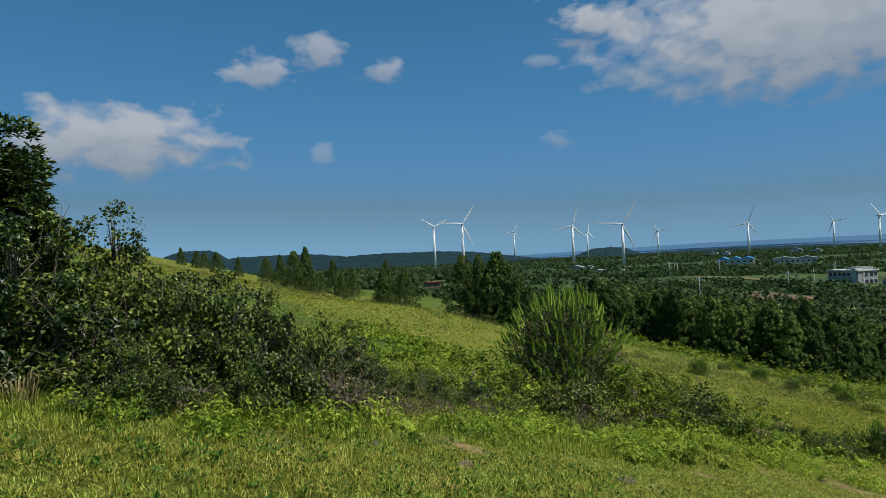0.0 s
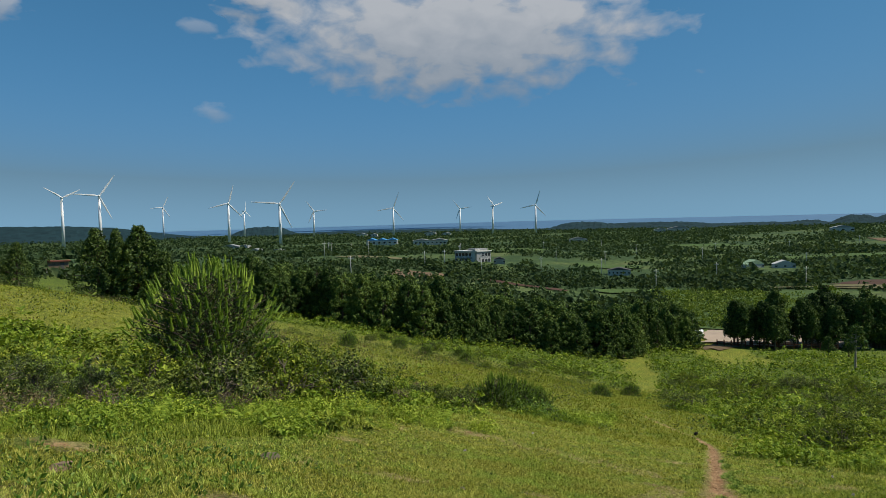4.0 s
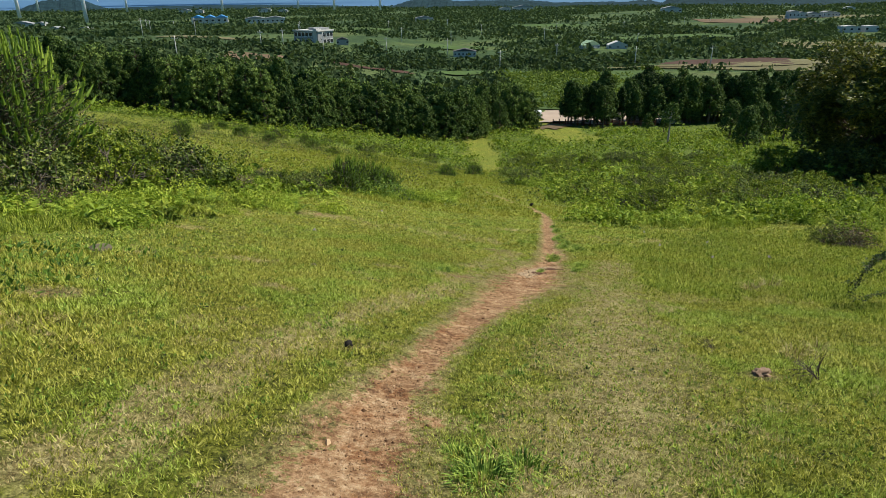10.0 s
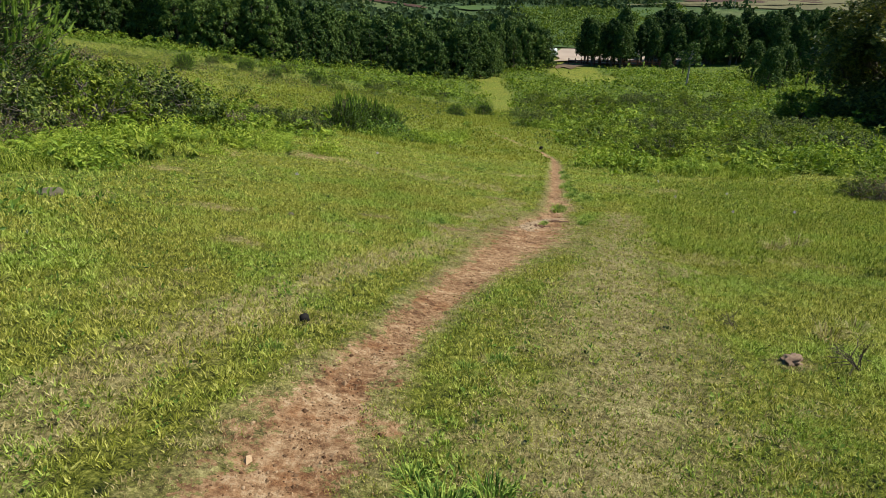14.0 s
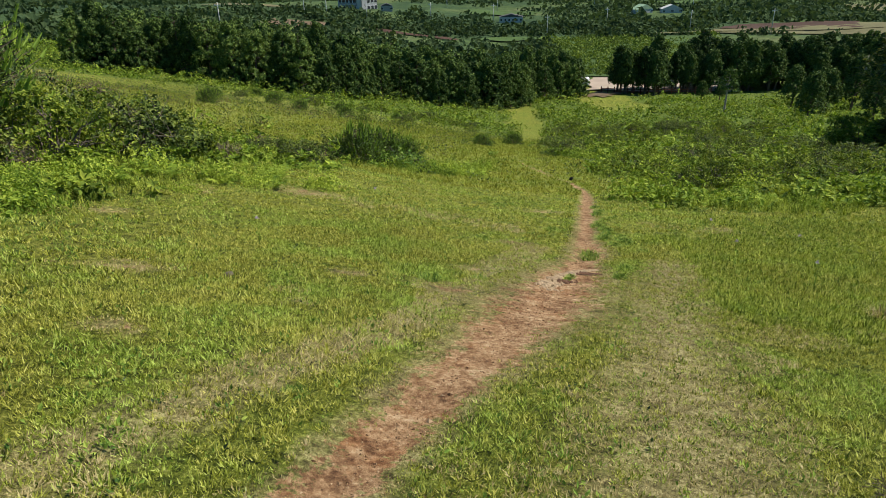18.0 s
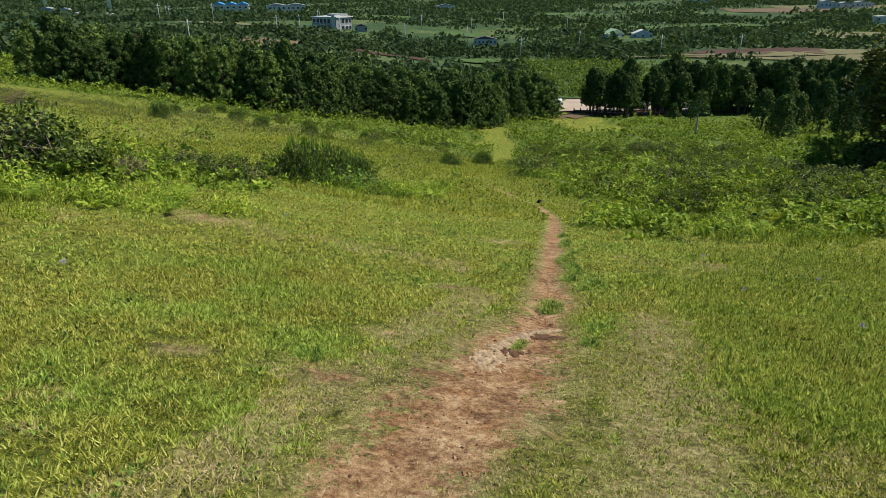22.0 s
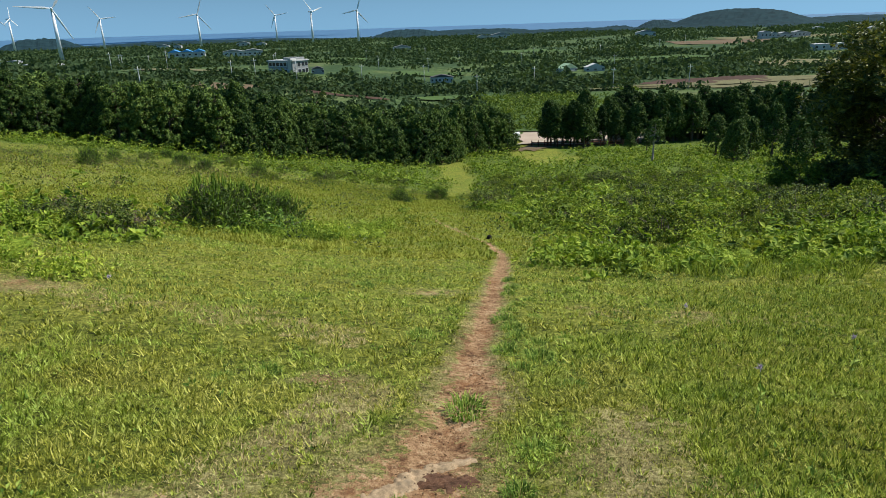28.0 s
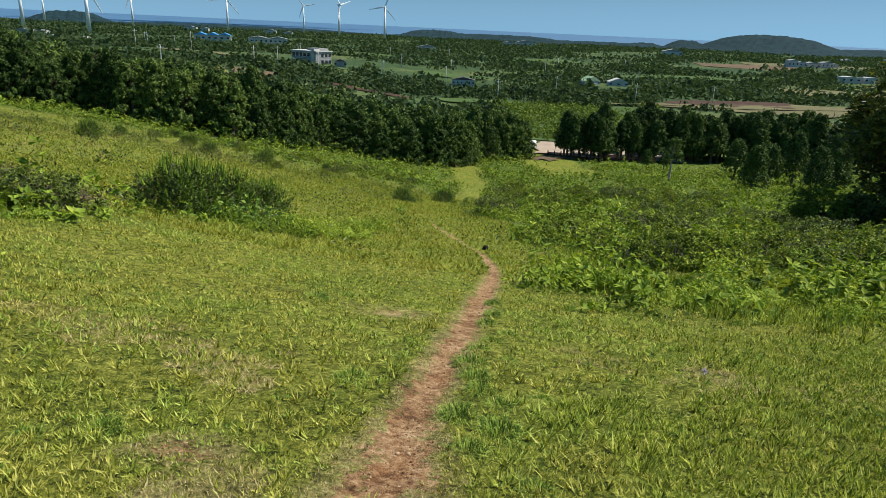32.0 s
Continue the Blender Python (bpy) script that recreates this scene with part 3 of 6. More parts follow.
def shrub(name, seed, r, h, count, label, material=None, size=0.085, stems=26, thin=0.5, category="shrub", lumps=0.25, twig=None, shoots=0, broad=0.72, sprays=0, spray=0.13):
    """Woody stems from the ground and thousands of single leaves."""
    q = np.random.default_rng(seed)
    top = thing(name, Matrix(), label, category)
    if sprays:
        c, cd = dome_points(q, sprays, r, h, thin, lumps)
        k = q.integers(0, sprays, count)
        ball = unit(q.normal(0, 1, (count, 3)) + cd[k] * 0.9)
        p, d = c[k] + ball * spray * q.uniform(0.5, 1.25, (sprays, 1))[k] * q.random((count, 1)) ** 0.5, unit(ball + cd[k])
        p[:, 2] = np.maximum(p[:, 2], 0.02)
    else:
        p, d = dome_points(q, count, r, h, thin, lumps)
    if shoots:
        k = q.integers(0, count, shoots)
        t = q.random((shoots, 1))
        extra = p[k][:, None] + np.array([0, 0, 1.0]) * q.uniform(0, 0.16 * h, (shoots, 14, 1)) + q.normal(0, 0.04, (shoots, 14, 3))
        p, d = np.vstack([p, extra.reshape(-1, 3)]), np.vstack([d, np.repeat(d[k], 14, 0)])
    segs = []
    for _ in range(stems):
        e = p[q.integers(0, count)]
        b = np.array([*(e[:2] * q.uniform(0.05, 0.4)), 0.0])
        m = (b + e) / 2 + np.array([0, 0, 0.12 * h]) + q.normal(0, 0.06 * r, 3)
        segs += [(b, m, 0.012 * h + 0.004, 0.008 * h + 0.003), (m, e, 0.008 * h + 0.003, 0.003)]
        for _ in range(3):
            s = m + (e - m) * q.random()
            segs.append((s, s + q.normal(0, 0.16 * r, 3) + np.array([0, 0, 0.1 * h]), 0.005, 0.002))
    if segs:
        tv, tf = tubes(segs, 4)
        link_mesh("woody_stem", tv, tf, twig or TWIG, top)
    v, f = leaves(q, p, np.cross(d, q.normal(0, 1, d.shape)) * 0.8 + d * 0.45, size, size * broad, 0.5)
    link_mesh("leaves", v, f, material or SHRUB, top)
    return top


def young_pine(name, seed, h, r, label, candles=400, per=56, inner=8000):
    """Young pine: rising branches that end in upright bright bottle-brush shoots, older needles inside."""
    q = np.random.default_rng(seed)
    top = thing(name, Matrix(), label, "tree")
    size = (h / 3.1) ** 0.6
    segs = [((0, 0, a * h), (0, 0, b * h), 0.022 * h * (1.05 - a), 0.022 * h * (1.05 - b)) for a, b in zip(np.linspace(0, 0.86, 6), np.linspace(0, 0.86, 6)[1:])]
    u, az = q.random(candles) ** 0.9, q.uniform(0, 6.283, candles)
    ph = q.uniform(0, 6.283, 3)
    skin = np.sqrt(np.clip(1 - (np.abs(u - 0.30) / 0.72) ** 2.0, 0.0, 1)) * (1 + 0.16 * np.sin(2 * az + ph[0]) + 0.13 * np.sin(5 * az + 9 * u + ph[1]) + 0.10 * np.sin(7 * az - 14 * u + ph[2]))
    depth = q.random(candles) ** 0.4
    rad = r * skin * (0.30 + 0.70 * depth)
    way = np.stack([np.cos(az), np.sin(az), 0 * az], 1)
    foot = way * rad[:, None] + np.array([0, 0, 1]) * (0.03 * h + u * 0.86 * h)[:, None]
    up = unit(way * (1.25 - 1.1 * u)[:, None] * (rad / r)[:, None] + np.array([0, 0, 1.0]) + q.normal(0, 0.10, (candles, 3)))
    ln = q.uniform(0.20, 0.42, candles) * size * (0.65 + 0.45 * u)
    for k in range(candles):
        root = np.array([0, 0, max(0.02, foot[k, 2] - 0.45 * rad[k])])
        segs.append((root, foot[k], 0.004 * h, 0.0025 * h))
        segs.append((foot[k], foot[k] + up[k] * ln[k] * 0.9, 0.0030 * h, 0.0014 * h))
    tv, tf = tubes(segs, 4)
    link_mesh("trunk", tv, tf, BARK, top)
    k = np.repeat(np.arange(candles), per)
    along = q.random((len(k), 1)) ** 0.85
    v, f = needles(q, foot[k] + up[k] * along * ln[k][:, None], up[k] * (0.7 + 0.5 * along) + unit(q.normal(0, 1, (len(k), 3))) * 0.6, 0.085 * size, 0.022 * size, 0.04)
    cv, cf = tubes([(foot[k] + up[k] * ln[k] * 0.1, foot[k] + up[k] * ln[k], 0.042 * size, 0.010 * size) for k in range(candles)], 6)
    v, f = joined((v, f), (cv, tri(cf)))
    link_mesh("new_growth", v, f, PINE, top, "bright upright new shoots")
    # Inner needles coloured darker: older growth, plus the crown's inner shade.
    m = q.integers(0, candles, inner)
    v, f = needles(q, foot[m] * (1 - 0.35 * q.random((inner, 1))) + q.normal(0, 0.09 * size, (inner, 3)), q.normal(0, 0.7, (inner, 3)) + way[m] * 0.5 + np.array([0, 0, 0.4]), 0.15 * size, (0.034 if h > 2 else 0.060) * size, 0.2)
    link_mesh("old_growth", v, f, OLDPINE if h > 2 else MIDPINE, top, "darker older needles carrying the crown's inner shade")
    return top


def broadleaf(name, seed, h, r, count, label, size=0.19, trunk=0.16, material=None):
    """Large tree: forked trunk, limbs, and a crown of leaf rosettes gathered in boughs with gaps between."""
    q = np.random.default_rng(seed)
    top = thing(name, Matrix(), label, "tree")
    boughs = []
    for k in range(80):
        d = unit(q.normal(0, 1, 3))
        d[2] = d[2] * 0.95 + 0.05
        boughs.append((np.array([0, 0, 0.48 * h]) + d * np.array([r, r, 0.44 * h]) * q.uniform(0.55, 0.92), q.uniform(0.15, 0.27) * r))
    segs = [((0, 0, 0), (0.1, 0.05, 0.22 * h), trunk, trunk * 0.8)]
    for c, s in boughs:
        f0 = np.array([0.1, 0.05, 0.22 * h]) + q.normal(0, 0.05, 3)
        m = (f0 + c) / 2 + q.normal(0, 0.12 * r, 3)
        segs += [(f0, m, trunk * 0.42, trunk * 0.28), (m, c, trunk * 0.28, trunk * 0.1)]
    tv, tf = tubes(segs, 7)
    link_mesh("trunk", tv, tf, BARK, top)
    pos, out = [], []
    n = count // len(boughs) // 6
    for c, s in boughs:
        d = unit(q.normal(0, 1, (n, 3)))
        d[:, 2] = d[:, 2] * 0.8 + 0.15
        cen = c + d * s * (0.55 + 0.5 * q.random((n, 1)))
        a = q.uniform(0, 6.283, (n, 6))
        ro = np.stack([np.cos(a), np.sin(a), 0.25 + 0 * a], -1)
        pos.append(np.repeat(cen, 6, 0))
        out.append((ro + d[:, None] * 0.5).reshape(-1, 3))
    v, f = leaves(q, np.vstack(pos), np.vstack(out), size, size * 0.36, 0.5)
    link_mesh("crown", v, f, material or DARKLEAF, top)
    return top


def fern(name, seed, h, fronds, label):
    """Bracken: arching fronds with paired leaflets."""
    q = np.random.default_rng(seed)
    v, f = [], []
    for k in range(fronds):
        a, ln, rise = q.uniform(0, 6.283), h * q.uniform(0.8, 1.25), q.uniform(0.7, 1.5)
        way = np.array([np.cos(a), np.sin(a), 0])
        side = np.array([-np.sin(a), np.cos(a), 0])
        steps = 17
        for s in range(2, steps):
            t = s / steps
            p = way * ln * t * 0.85 + np.array([0, 0, ln * rise * (t - 0.62 * t * t)])
            wd = ln * 0.21 * np.sin(min(1, (1.06 - t) * 1.5) * 1.57) * (0.55 if s == 2 else 1)
            tan = unit(way * 0.85 + np.array([0, 0, rise * (1 - 1.24 * t)]))
            for sg in (-1, 1):
                n = len(v)
                tip = p + side * sg * wd + tan * wd * 0.35 - np.array([0, 0, 0.12 * wd]) + q.normal(0, 0.008, 3)
                v += [p - tan * ln * 0.022, p + tan * ln * 0.026, tip]
                f.append((n, n + 1, n + 2))
    ob = link_mesh(name, v, f, FERN)
    return tagged(ob, label, "fern")


def tuft(name, seed, h, r, blades, label, material):
    """A clump of long grass: bent blades of two pieces."""
    q = np.random.default_rng(seed)
    v, f = [], []
    for k in range(blades):
        a, b = q.uniform(0, 6.283), q.uniform(0, 6.283)
        p = np.array([np.cos(a), np.sin(a), 0]) * r * np.sqrt(q.random()) * 0.55
        way = np.array([np.cos(a), np.sin(a), 0]) * q.uniform(0.3, 1.3) + np.array([np.cos(b), np.sin(b), 0]) * 0.3
        ln = h * q.uniform(0.6, 1.3)
        side = unit(np.cross(way, (0, 0, 1))) * 0.0036 * (1 + h)
        m = p + way * ln * 0.35 + np.array([0, 0, ln * 0.75])
        t = p + way * ln * 0.95 + np.array([0, 0, ln * q.uniform(0.55, 1.0)])
        n = len(v)
        v += [p - side, p + side, m + side * 0.8, m - side * 0.8, t]
        f += [(n, n + 1, n + 2), (n, n + 2, n + 3), (n + 3, n + 2, n + 4)]
    ob = link_mesh(name, v, f, material)
    return tagged(ob, label, "grass")


def put(ob, x, y, turn=0.0, size=1.0, sink=0.02, tall=1.0):
    """Moves a model to its place on the ground."""
    ob.matrix_basis = Matrix.Translation((x, y, gz(x, y) - sink)) @ Matrix.Rotation(turn, 4, "Z") @ Matrix.Diagonal((size, size, size * tall, 1))
    return ob


def repeat(models, places, group, sink=0.02):
    """The first places take the models themselves, the others copies of them. Places: x, y, size."""
    q = np.random.default_rng(len(places) * 7 + len(group))
    for k, (x, y, s, *rest) in enumerate(places):
        m = models[k % len(models)]
        ob = m if k < len(models) else copy_thing(m, Matrix())
        tagged(ob, group=group)
        put(ob, x, y, q.uniform(0, 6.283), s, sink, rest[0] if rest else q.uniform(0.9, 1.12))


def front_wood():
    """The dark belt of cedars below the meadow, each tree a thing of its own."""
    label = "dark green cedar in the dense belt below the meadow"
    models = [conifer("cedar_tree", 40 + k, (8.4, 9.2, 7.6, 8.6)[k], (2.7, 2.5, 2.9, 2.3)[k], 330, label, 24, 0.02, (0.50, 0.6, 0.44, 0.7)[k], 0.46) for k in range(4)]
    plainer = [conifer("cedar_tree", 46 + k, 8.6, 2.6, 210, label, 11, 0.3, 0.5, 0.72) for k in range(2)]
    line = [(-62, 93), (-53.4, 96.9), (-48.4, 99.9), (-40, 98), (-33.2, 99.2), (-26.7, 101.3), (-19.5, 111.6), (-13.9, 113.8), (-6, 117), (0.3, 122.4), (6.3, 133), (14.2, 137), (16.8, 141)]
    q, spots, behind = np.random.default_rng(11), [], []
    for (ax, ay), (bx, by) in zip(line, line[1:]):
        n = max(2, int(np.hypot(bx - ax, by - ay) / 2.7))
        for k in range(n):
            for row in range(5):
                t = (k + q.uniform(-0.3, 0.3)) / n
                x, y = ax + (bx - ax) * t + q.normal(0, 0.5) - row * 0.5, ay + (by - ay) * t + row * 3.6 + 2.2 + q.normal(0, 0.7)
                (spots if row < 2 else behind).append((x, y, q.uniform(0.78, 1.12) * (1 - 0.02 * row)))
    repeat(models, spots, "cedars in the belt", 0.15)
    repeat(plainer, behind, "cedars in the belt", 0.15)


def east_wood():
    """Pines with bare lower trunks round the car park and on towards the large tree."""
    label = "dark pine with a bare lower trunk beside the car park"
    models = [conifer("pine_tree", 60 + k, (9.8, 10.6, 9.0)[k], (2.8, 3.0, 2.7)[k], 280, label, 18, (0.28, 0.24, 0.18)[k], 0.55, 0.6, PINEWOOD) for k in range(3)]
    q, spots = np.random.default_rng(12), []
    for ax, ay, n, sx, sy in ((29, 149, 8, 5, 3), (37, 151, 8, 5, 3), (48, 153, 15, 7, 4), (60, 158, 20, 8, 5), (72, 157, 18, 8, 6), (84, 150, 14, 8, 6), (96, 140, 10, 8, 6), (66, 172, 22, 18, 6), (90, 168, 12, 20, 8)):
        for _ in range(n):
            spots.append((ax + q.uniform(-sx, sx), ay + q.uniform(-sy, sy), q.uniform(0.72, 1.05)))
    for x, y, s in ((53.5, 128, 0.78), (57, 127, 0.6), (67, 133, 0.85), (71, 128, 0.8), (76, 136, 0.9), (40, 137.3, 0.45), (44, 139, 0.4), (50, 112, 0.72), (54, 116, 0.8), (60, 120, 0.8), (46, 104, 0.75), (58, 104, 0.8), (52, 98, 0.7)):
        spots.append((x, y, s))
    repeat(models, spots, "pines round the car park", 0.15)
    thin = conifer("thin_pine_tree", 77, 7.2, 1.5, 90, "thin leaning pine with a pale bare trunk and sparse crown", 12, 0.5, 0.5, 0.5)
    for part_ob in thin.children:
        if part_ob.name.startswith("trunk"):
            part_ob.data.materials[0] = PALEBARK
    put(thin, 36.7, 113.0, 1.0, 1.0, 0.1)


def ridge_trees():
    label = "young dark conifer on the grassy knoll"
    models = [conifer("knoll_conifer", 90 + k, 4.6, (1.5, 1.9)[k], 700, label, 15, 0.02, (1.0, 0.85)[k], 0.19, OLDPINE) for k in range(2)]
    for k, (x, y, top) in enumerate(((-57.8, 38.0, 3.7), (-66.7, 32.6, 3.8), (-72.8, 31.4, 3.4), (-72.2, 32.9, 3.6), (-70.1, 36.9, 3.2), (-68.5, 39.7, 3.0), (-63.4, 38.4, 3.1), (-58.3, 37.0, 3.4), (-68.2, 49.3, 2.3), (-66.9, 51.0, 1.2),
                                     (-60.3, 51.1, 1.8), (-58.8, 52.9, 0.8), (-59.8, 50.2, 1.0), (-50.2, 54.4, 2.0), (-48.7, 55.7, 1.8), (-45.5, 54.5, 2.2), (-43.9, 54.6, 0.6), (-42.5, 54.4, -0.3), (-47.2, 53.6, 1.2), (-46.6, 57.0, 1.4),
                                     (-63.5, 47.0, 0.6), (-65.2, 45.0, 0.9), (-40.8, 54.0, -1.5), (-74.5, 35.0, 3.0), (-61.0, 41.0, 1.4), (-69.5, 43.0, 1.6))):
        ob = models[k] if k < 2 else copy_thing(models[k % 2], Matrix())
        tagged(ob, group="conifers on the knoll")
        put(ob, x, y, k * 2.1, max(0.45, (top - gz(x, y)) / 4.6), 0.1)


def near_plants():
    pine = young_pine("young_pine", 5, 3.1, 1.75, "bushy young pine with upright bright green shoots in the hedge")
    put(pine, -9.6, 13.65, 0.4)
    pine2 = young_pine("small_pine", 6, 1.05, 0.82, "small bushy pine beside bright ferns in the meadow", 140, 50, 4200)
    small = [(-4.05, 22.6, 1.15), (-3.5, 23.6, 1.1), (-2.9, 25.0, 0.9)]
    for k, (x, y, s) in enumerate(small):
        put(tagged(pine2 if k == 0 else copy_thing(pine2, Matrix()), group="small pines in the meadow"), x, y, k * 1.3, s)
    for x, y, s in ((1.38, 52.2, 0.95), (-0.8, 43.5, 0.75), (-0.35, 44.5, 0.4), (-14, 62, 1.0), (-17, 58, 0.9), (-24, 71, 1.2), (-21, 49, 1.1), (-28, 66, 0.9), (-12, 78, 0.8), (-19, 80, 1.1), (-30, 82, 1.0)):
        put(tagged(copy_thing(pine2, Matrix()), "small round pine standing alone in the grass", group="lone pines"), x, y, x, s)

    # the hedge beside the viewpoint
    hedge = [shrub("hedge_shrub", 20 + k, 1.0, 1.25, (15000, 11000, 16000)[k], "tangled dark green shrub with small glossy leaves in the hedge", (SHRUB, OLIVE, SHRUB)[k], size=(0.056, 0.066, 0.050)[k], stems=90, thin=0.5, lumps=0.3, shoots=5, sprays=(210, 150, 260)[k], spray=0.17) for k in range(3)]
    spots = [(-8.4, 0.8, 1.25), (-8.3, 1.7, 1.2), (-8.0, 2.6, 1.0, 1.12), (-7.75, 3.25, 0.92, 1.22), (-8.0, 3.85, 0.82, 1.3), (-8.1, 4.8, 0.74, 1.15), (-8.3, 5.6, 0.68, 1.1), (-8.6, 6.8, 0.6), (-8.9, 8.0, 0.55), (-8.5, -0.3, 1.3), (-9.3, 2.0, 1.2), (-8.9, 3.0, 1.0, 1.12), (-8.6, 3.8, 0.85, 1.25),
             (-9.2, 6.4, 0.5), (-9.6, 0.9, 1.35), (-9.0, 9.4, 0.45), (-7.2, 3.0, 0.55), (-7.1, 1.7, 0.6), (-7.4, 3.9, 0.5), (-7.5, 4.7, 0.4)]
    repeat(hedge, spots, "shrubs of the hedge")
    tall = broadleaf("hedge_tree", 33, 3.3, 1.7, 42000, "dark leafy tree rising over the hedge", 0.12, 0.09, SHRUB)
    put(tall, -9.9, 0.4)
    sapling = shrub("sapling", 34, 0.55, 2.35, 7000, "young leafy tree standing out above the hedge", size=0.06, stems=40, thin=0.2, sprays=90, spray=0.17, shoots=8)
    put(sapling, -9.15, 2.3)
    low = [shrub("low_shrub", 50 + k, 0.75, 0.72, 3200, "low leafy shrub at the edge of the meadow", (OLIVE, BRUSH)[k], size=0.06, stems=30, thin=0.5, shoots=20, sprays=70, spray=0.14) for k in range(2)]
    repeat(low, [(-8.2, 11.8, 1.4), (-7.6, 13.6, 1.6), (-7.2, 15.4, 1.8), (-6.5, 16.2, 1.3), (-8.0, 15.9, 1.8), (-9.6, 11.6, 1.2), (-4.8, 18.9, 0.95), (-5.3, 19.5, 0.8), (-5.9, 19.2, 0.8), (-8.9, 17.2, 1.7), (-9.8, 16.4, 1.8), (-8.6, 14.7, 1.7), (-4.9, 23.0, 0.9), (-4.0, 23.0, 0.7),
                 (-8.4, 9.6, 0.8), (-10.8, 9.5, 1.0), (8.25, 13.6, 0.6), (8.9, 13.8, 0.65), (12.5, 22, 1.4), (14.5, 25, 1.5), (13, 28, 1.5), (17, 30, 1.6), (16, 26.5, 1.3), (19, 28, 1.5), (11, 25, 1.2), (9.4, 23.4, 1.1), (10.2, 22.6, 1.3), (11.2, 22.2, 1.2), (12.2, 22.6, 1.5), (13.2, 24.2, 1.6), (14, 27, 1.6), (12.2, 25.8, 1.3), (15, 31, 1.6), (10.4, 24.6, 1.2), (16.6, 33, 1.7), (13.6, 30, 1.4)], "low shrubs")
    dead = [shrub("withered_shrub", 56 + k, 0.7, 0.6, 620, "withered brown shrub with bare grey twigs", REDDISH, 0.06, 60, 0.3) for k in range(2)]
    repeat(dead, [(-7.3, 4.5, 1.1), (-7.5, 5.5, 0.6), (-7.4, 12.3, 0.8), (8.45, 13.3, 0.8), (-14, 20, 1.0), (-16.5, 24, 1.1), (-19, 27, 1.0), (-18, 31, 1.2), (-24, 36, 1.2), (-12.5, 22.5, 0.9), (-8.2, 8.6, 0.6), (-7.9, 7.1, 0.6), (-7.3, 10.9, 0.7), (-6.9, 16.3, 0.9), (-6.1, 17.4, 0.8), (-7.7, 6.2, 0.6), (-4.77, 19.7, 0.9), (-6.3, 20.6, 0.9), (11.6, 23.4, 1.1), (14.6, 25.5, 1.2)], "withered shrubs")
    vine = [shrub("bright_vine", 64 + k, 0.45, 0.38, 330, "bright green broad-leaved creeper at the foot of the hedge", VINE, 0.075, 10, 0.4) for k in range(2)]
    repeat(vine, [(-7.0, 1.6, 0.9), (-6.9, 2.6, 0.6), (-7.1, 3.3, 0.7), (-7.6, 8.6, 0.9), (-8.3, 3.3, 0.8), (-6.5, 14.6, 0.9), (-5.9, 14.2, 0.8), (-7.4, -0.2, 1.0), (-3.6, 23.6, 1.0), (-3.1, 23.0, 0.9), (-2.9, 22.9, 1.7), (-2.4, 22.7, 1.5), (-3.3, 22.6, 1.4)], "bright creepers")

    big = broadleaf("large_tree", 70, 9.5, 5.4, 76000, "large dark broadleaved tree with yellowish leaf rosettes on top", 0.30, 0.28)
    put(big, 24.5, 36.8, 0.3)
    under = broadleaf("understorey_bush", 72, 2.8, 2.2, 9000, "dark leafy bush in the shade of the large tree", 0.26, 0.08)
    put(under, 22.2, 34.6)
    put(copy_thing(under, Matrix()), 24.8, 33.6, 1.0, 1.1)
    put(copy_thing(under, Matrix()), 20.9, 36.6, 2.0, 0.9)
    side = broadleaf("bushy_tree", 71, 2.6, 1.9, 7000, "rounded leafy bush at the foot of the large tree", 0.2, 0.08, BRUSH)
    put(side, 19.2, 38.0)
    side2 = copy_thing(side, Matrix())
    put(side2, 26.5, 31.0, 1.0, 1.5)

    # ferns along both edges of the meadow
    models = [fern("fern", 100 + k, 0.36, 9 + k, "bright green bracken fern at the edge of the meadow") for k in range(3)]
    q, spots = np.random.default_rng(14), []
    for ax, ay, n, sx, sy in ((-6.5, 12.3, 24, 1.9, 1.5), (-6.7, 9.9, 18, 1.3, 1.6), (-6.8, 6.9, 12, 0.8, 2.2), (-5.2, 14.4, 14, 1.5, 1.3), (-2.4, 22.6, 30, 1.2, 0.9), (-1.2, 23.6, 18, 1.0, 0.8), (-0.2, 26.6, 8, 0.5, 0.5), (-6.8, 2.6, 9, 0.4, 2.0),
                              (5.2, 18.6, 14, 1.8, 1.3), (7.2, 18.3, 18, 2.2, 1.6), (10.0, 18.2, 20, 2.6, 2.0), (13.5, 18.5, 20, 2.2, 2.6), (-5.8, 18.6, 12, 1.0, 0.8)):
        for _ in range(n):
            x, y = ax + q.normal(0, sx * 0.6), ay + q.normal(0, sy * 0.6)
            if x < 0 or x > np.interp(y, [15, 17, 19, 22], [5.8, 4.6, 4.0, 3.7]):
                spots.append((x, y, q.uniform(0.4, 1.25) * (0.8 if x > 0 else 1.0)))
    repeat(models, spots[::2], "ferns")
    bracken = [shrub("bracken", 110 + k, 0.42, 0.36, 620, "low clump of bright green bracken at the edge of the meadow", FERN, 0.075, 0, 0.35, "fern", 0.35, None, 0, 0.45) for k in range(3)]
    repeat(bracken, [(x + 0.15, y + 0.2, s) for x, y, s in spots[1::2]] + [(x - 0.3, y - 0.1, s * 0.8) for x, y, s in spots[::3]], "bracken clumps")
    lumps = []
    while len(lumps) < 90:
        x, y = q.uniform(4, 26), 18 + 40 * q.random() ** 1.3
        if thick(x, y) > 0.35 and x < 0.62 * y:
            lumps.append((x, y, q.uniform(0.9, 2.3)))
    repeat([copy_thing(m, Matrix()) for m in bracken], lumps, "brush clumps on the slope")
    bushes = []
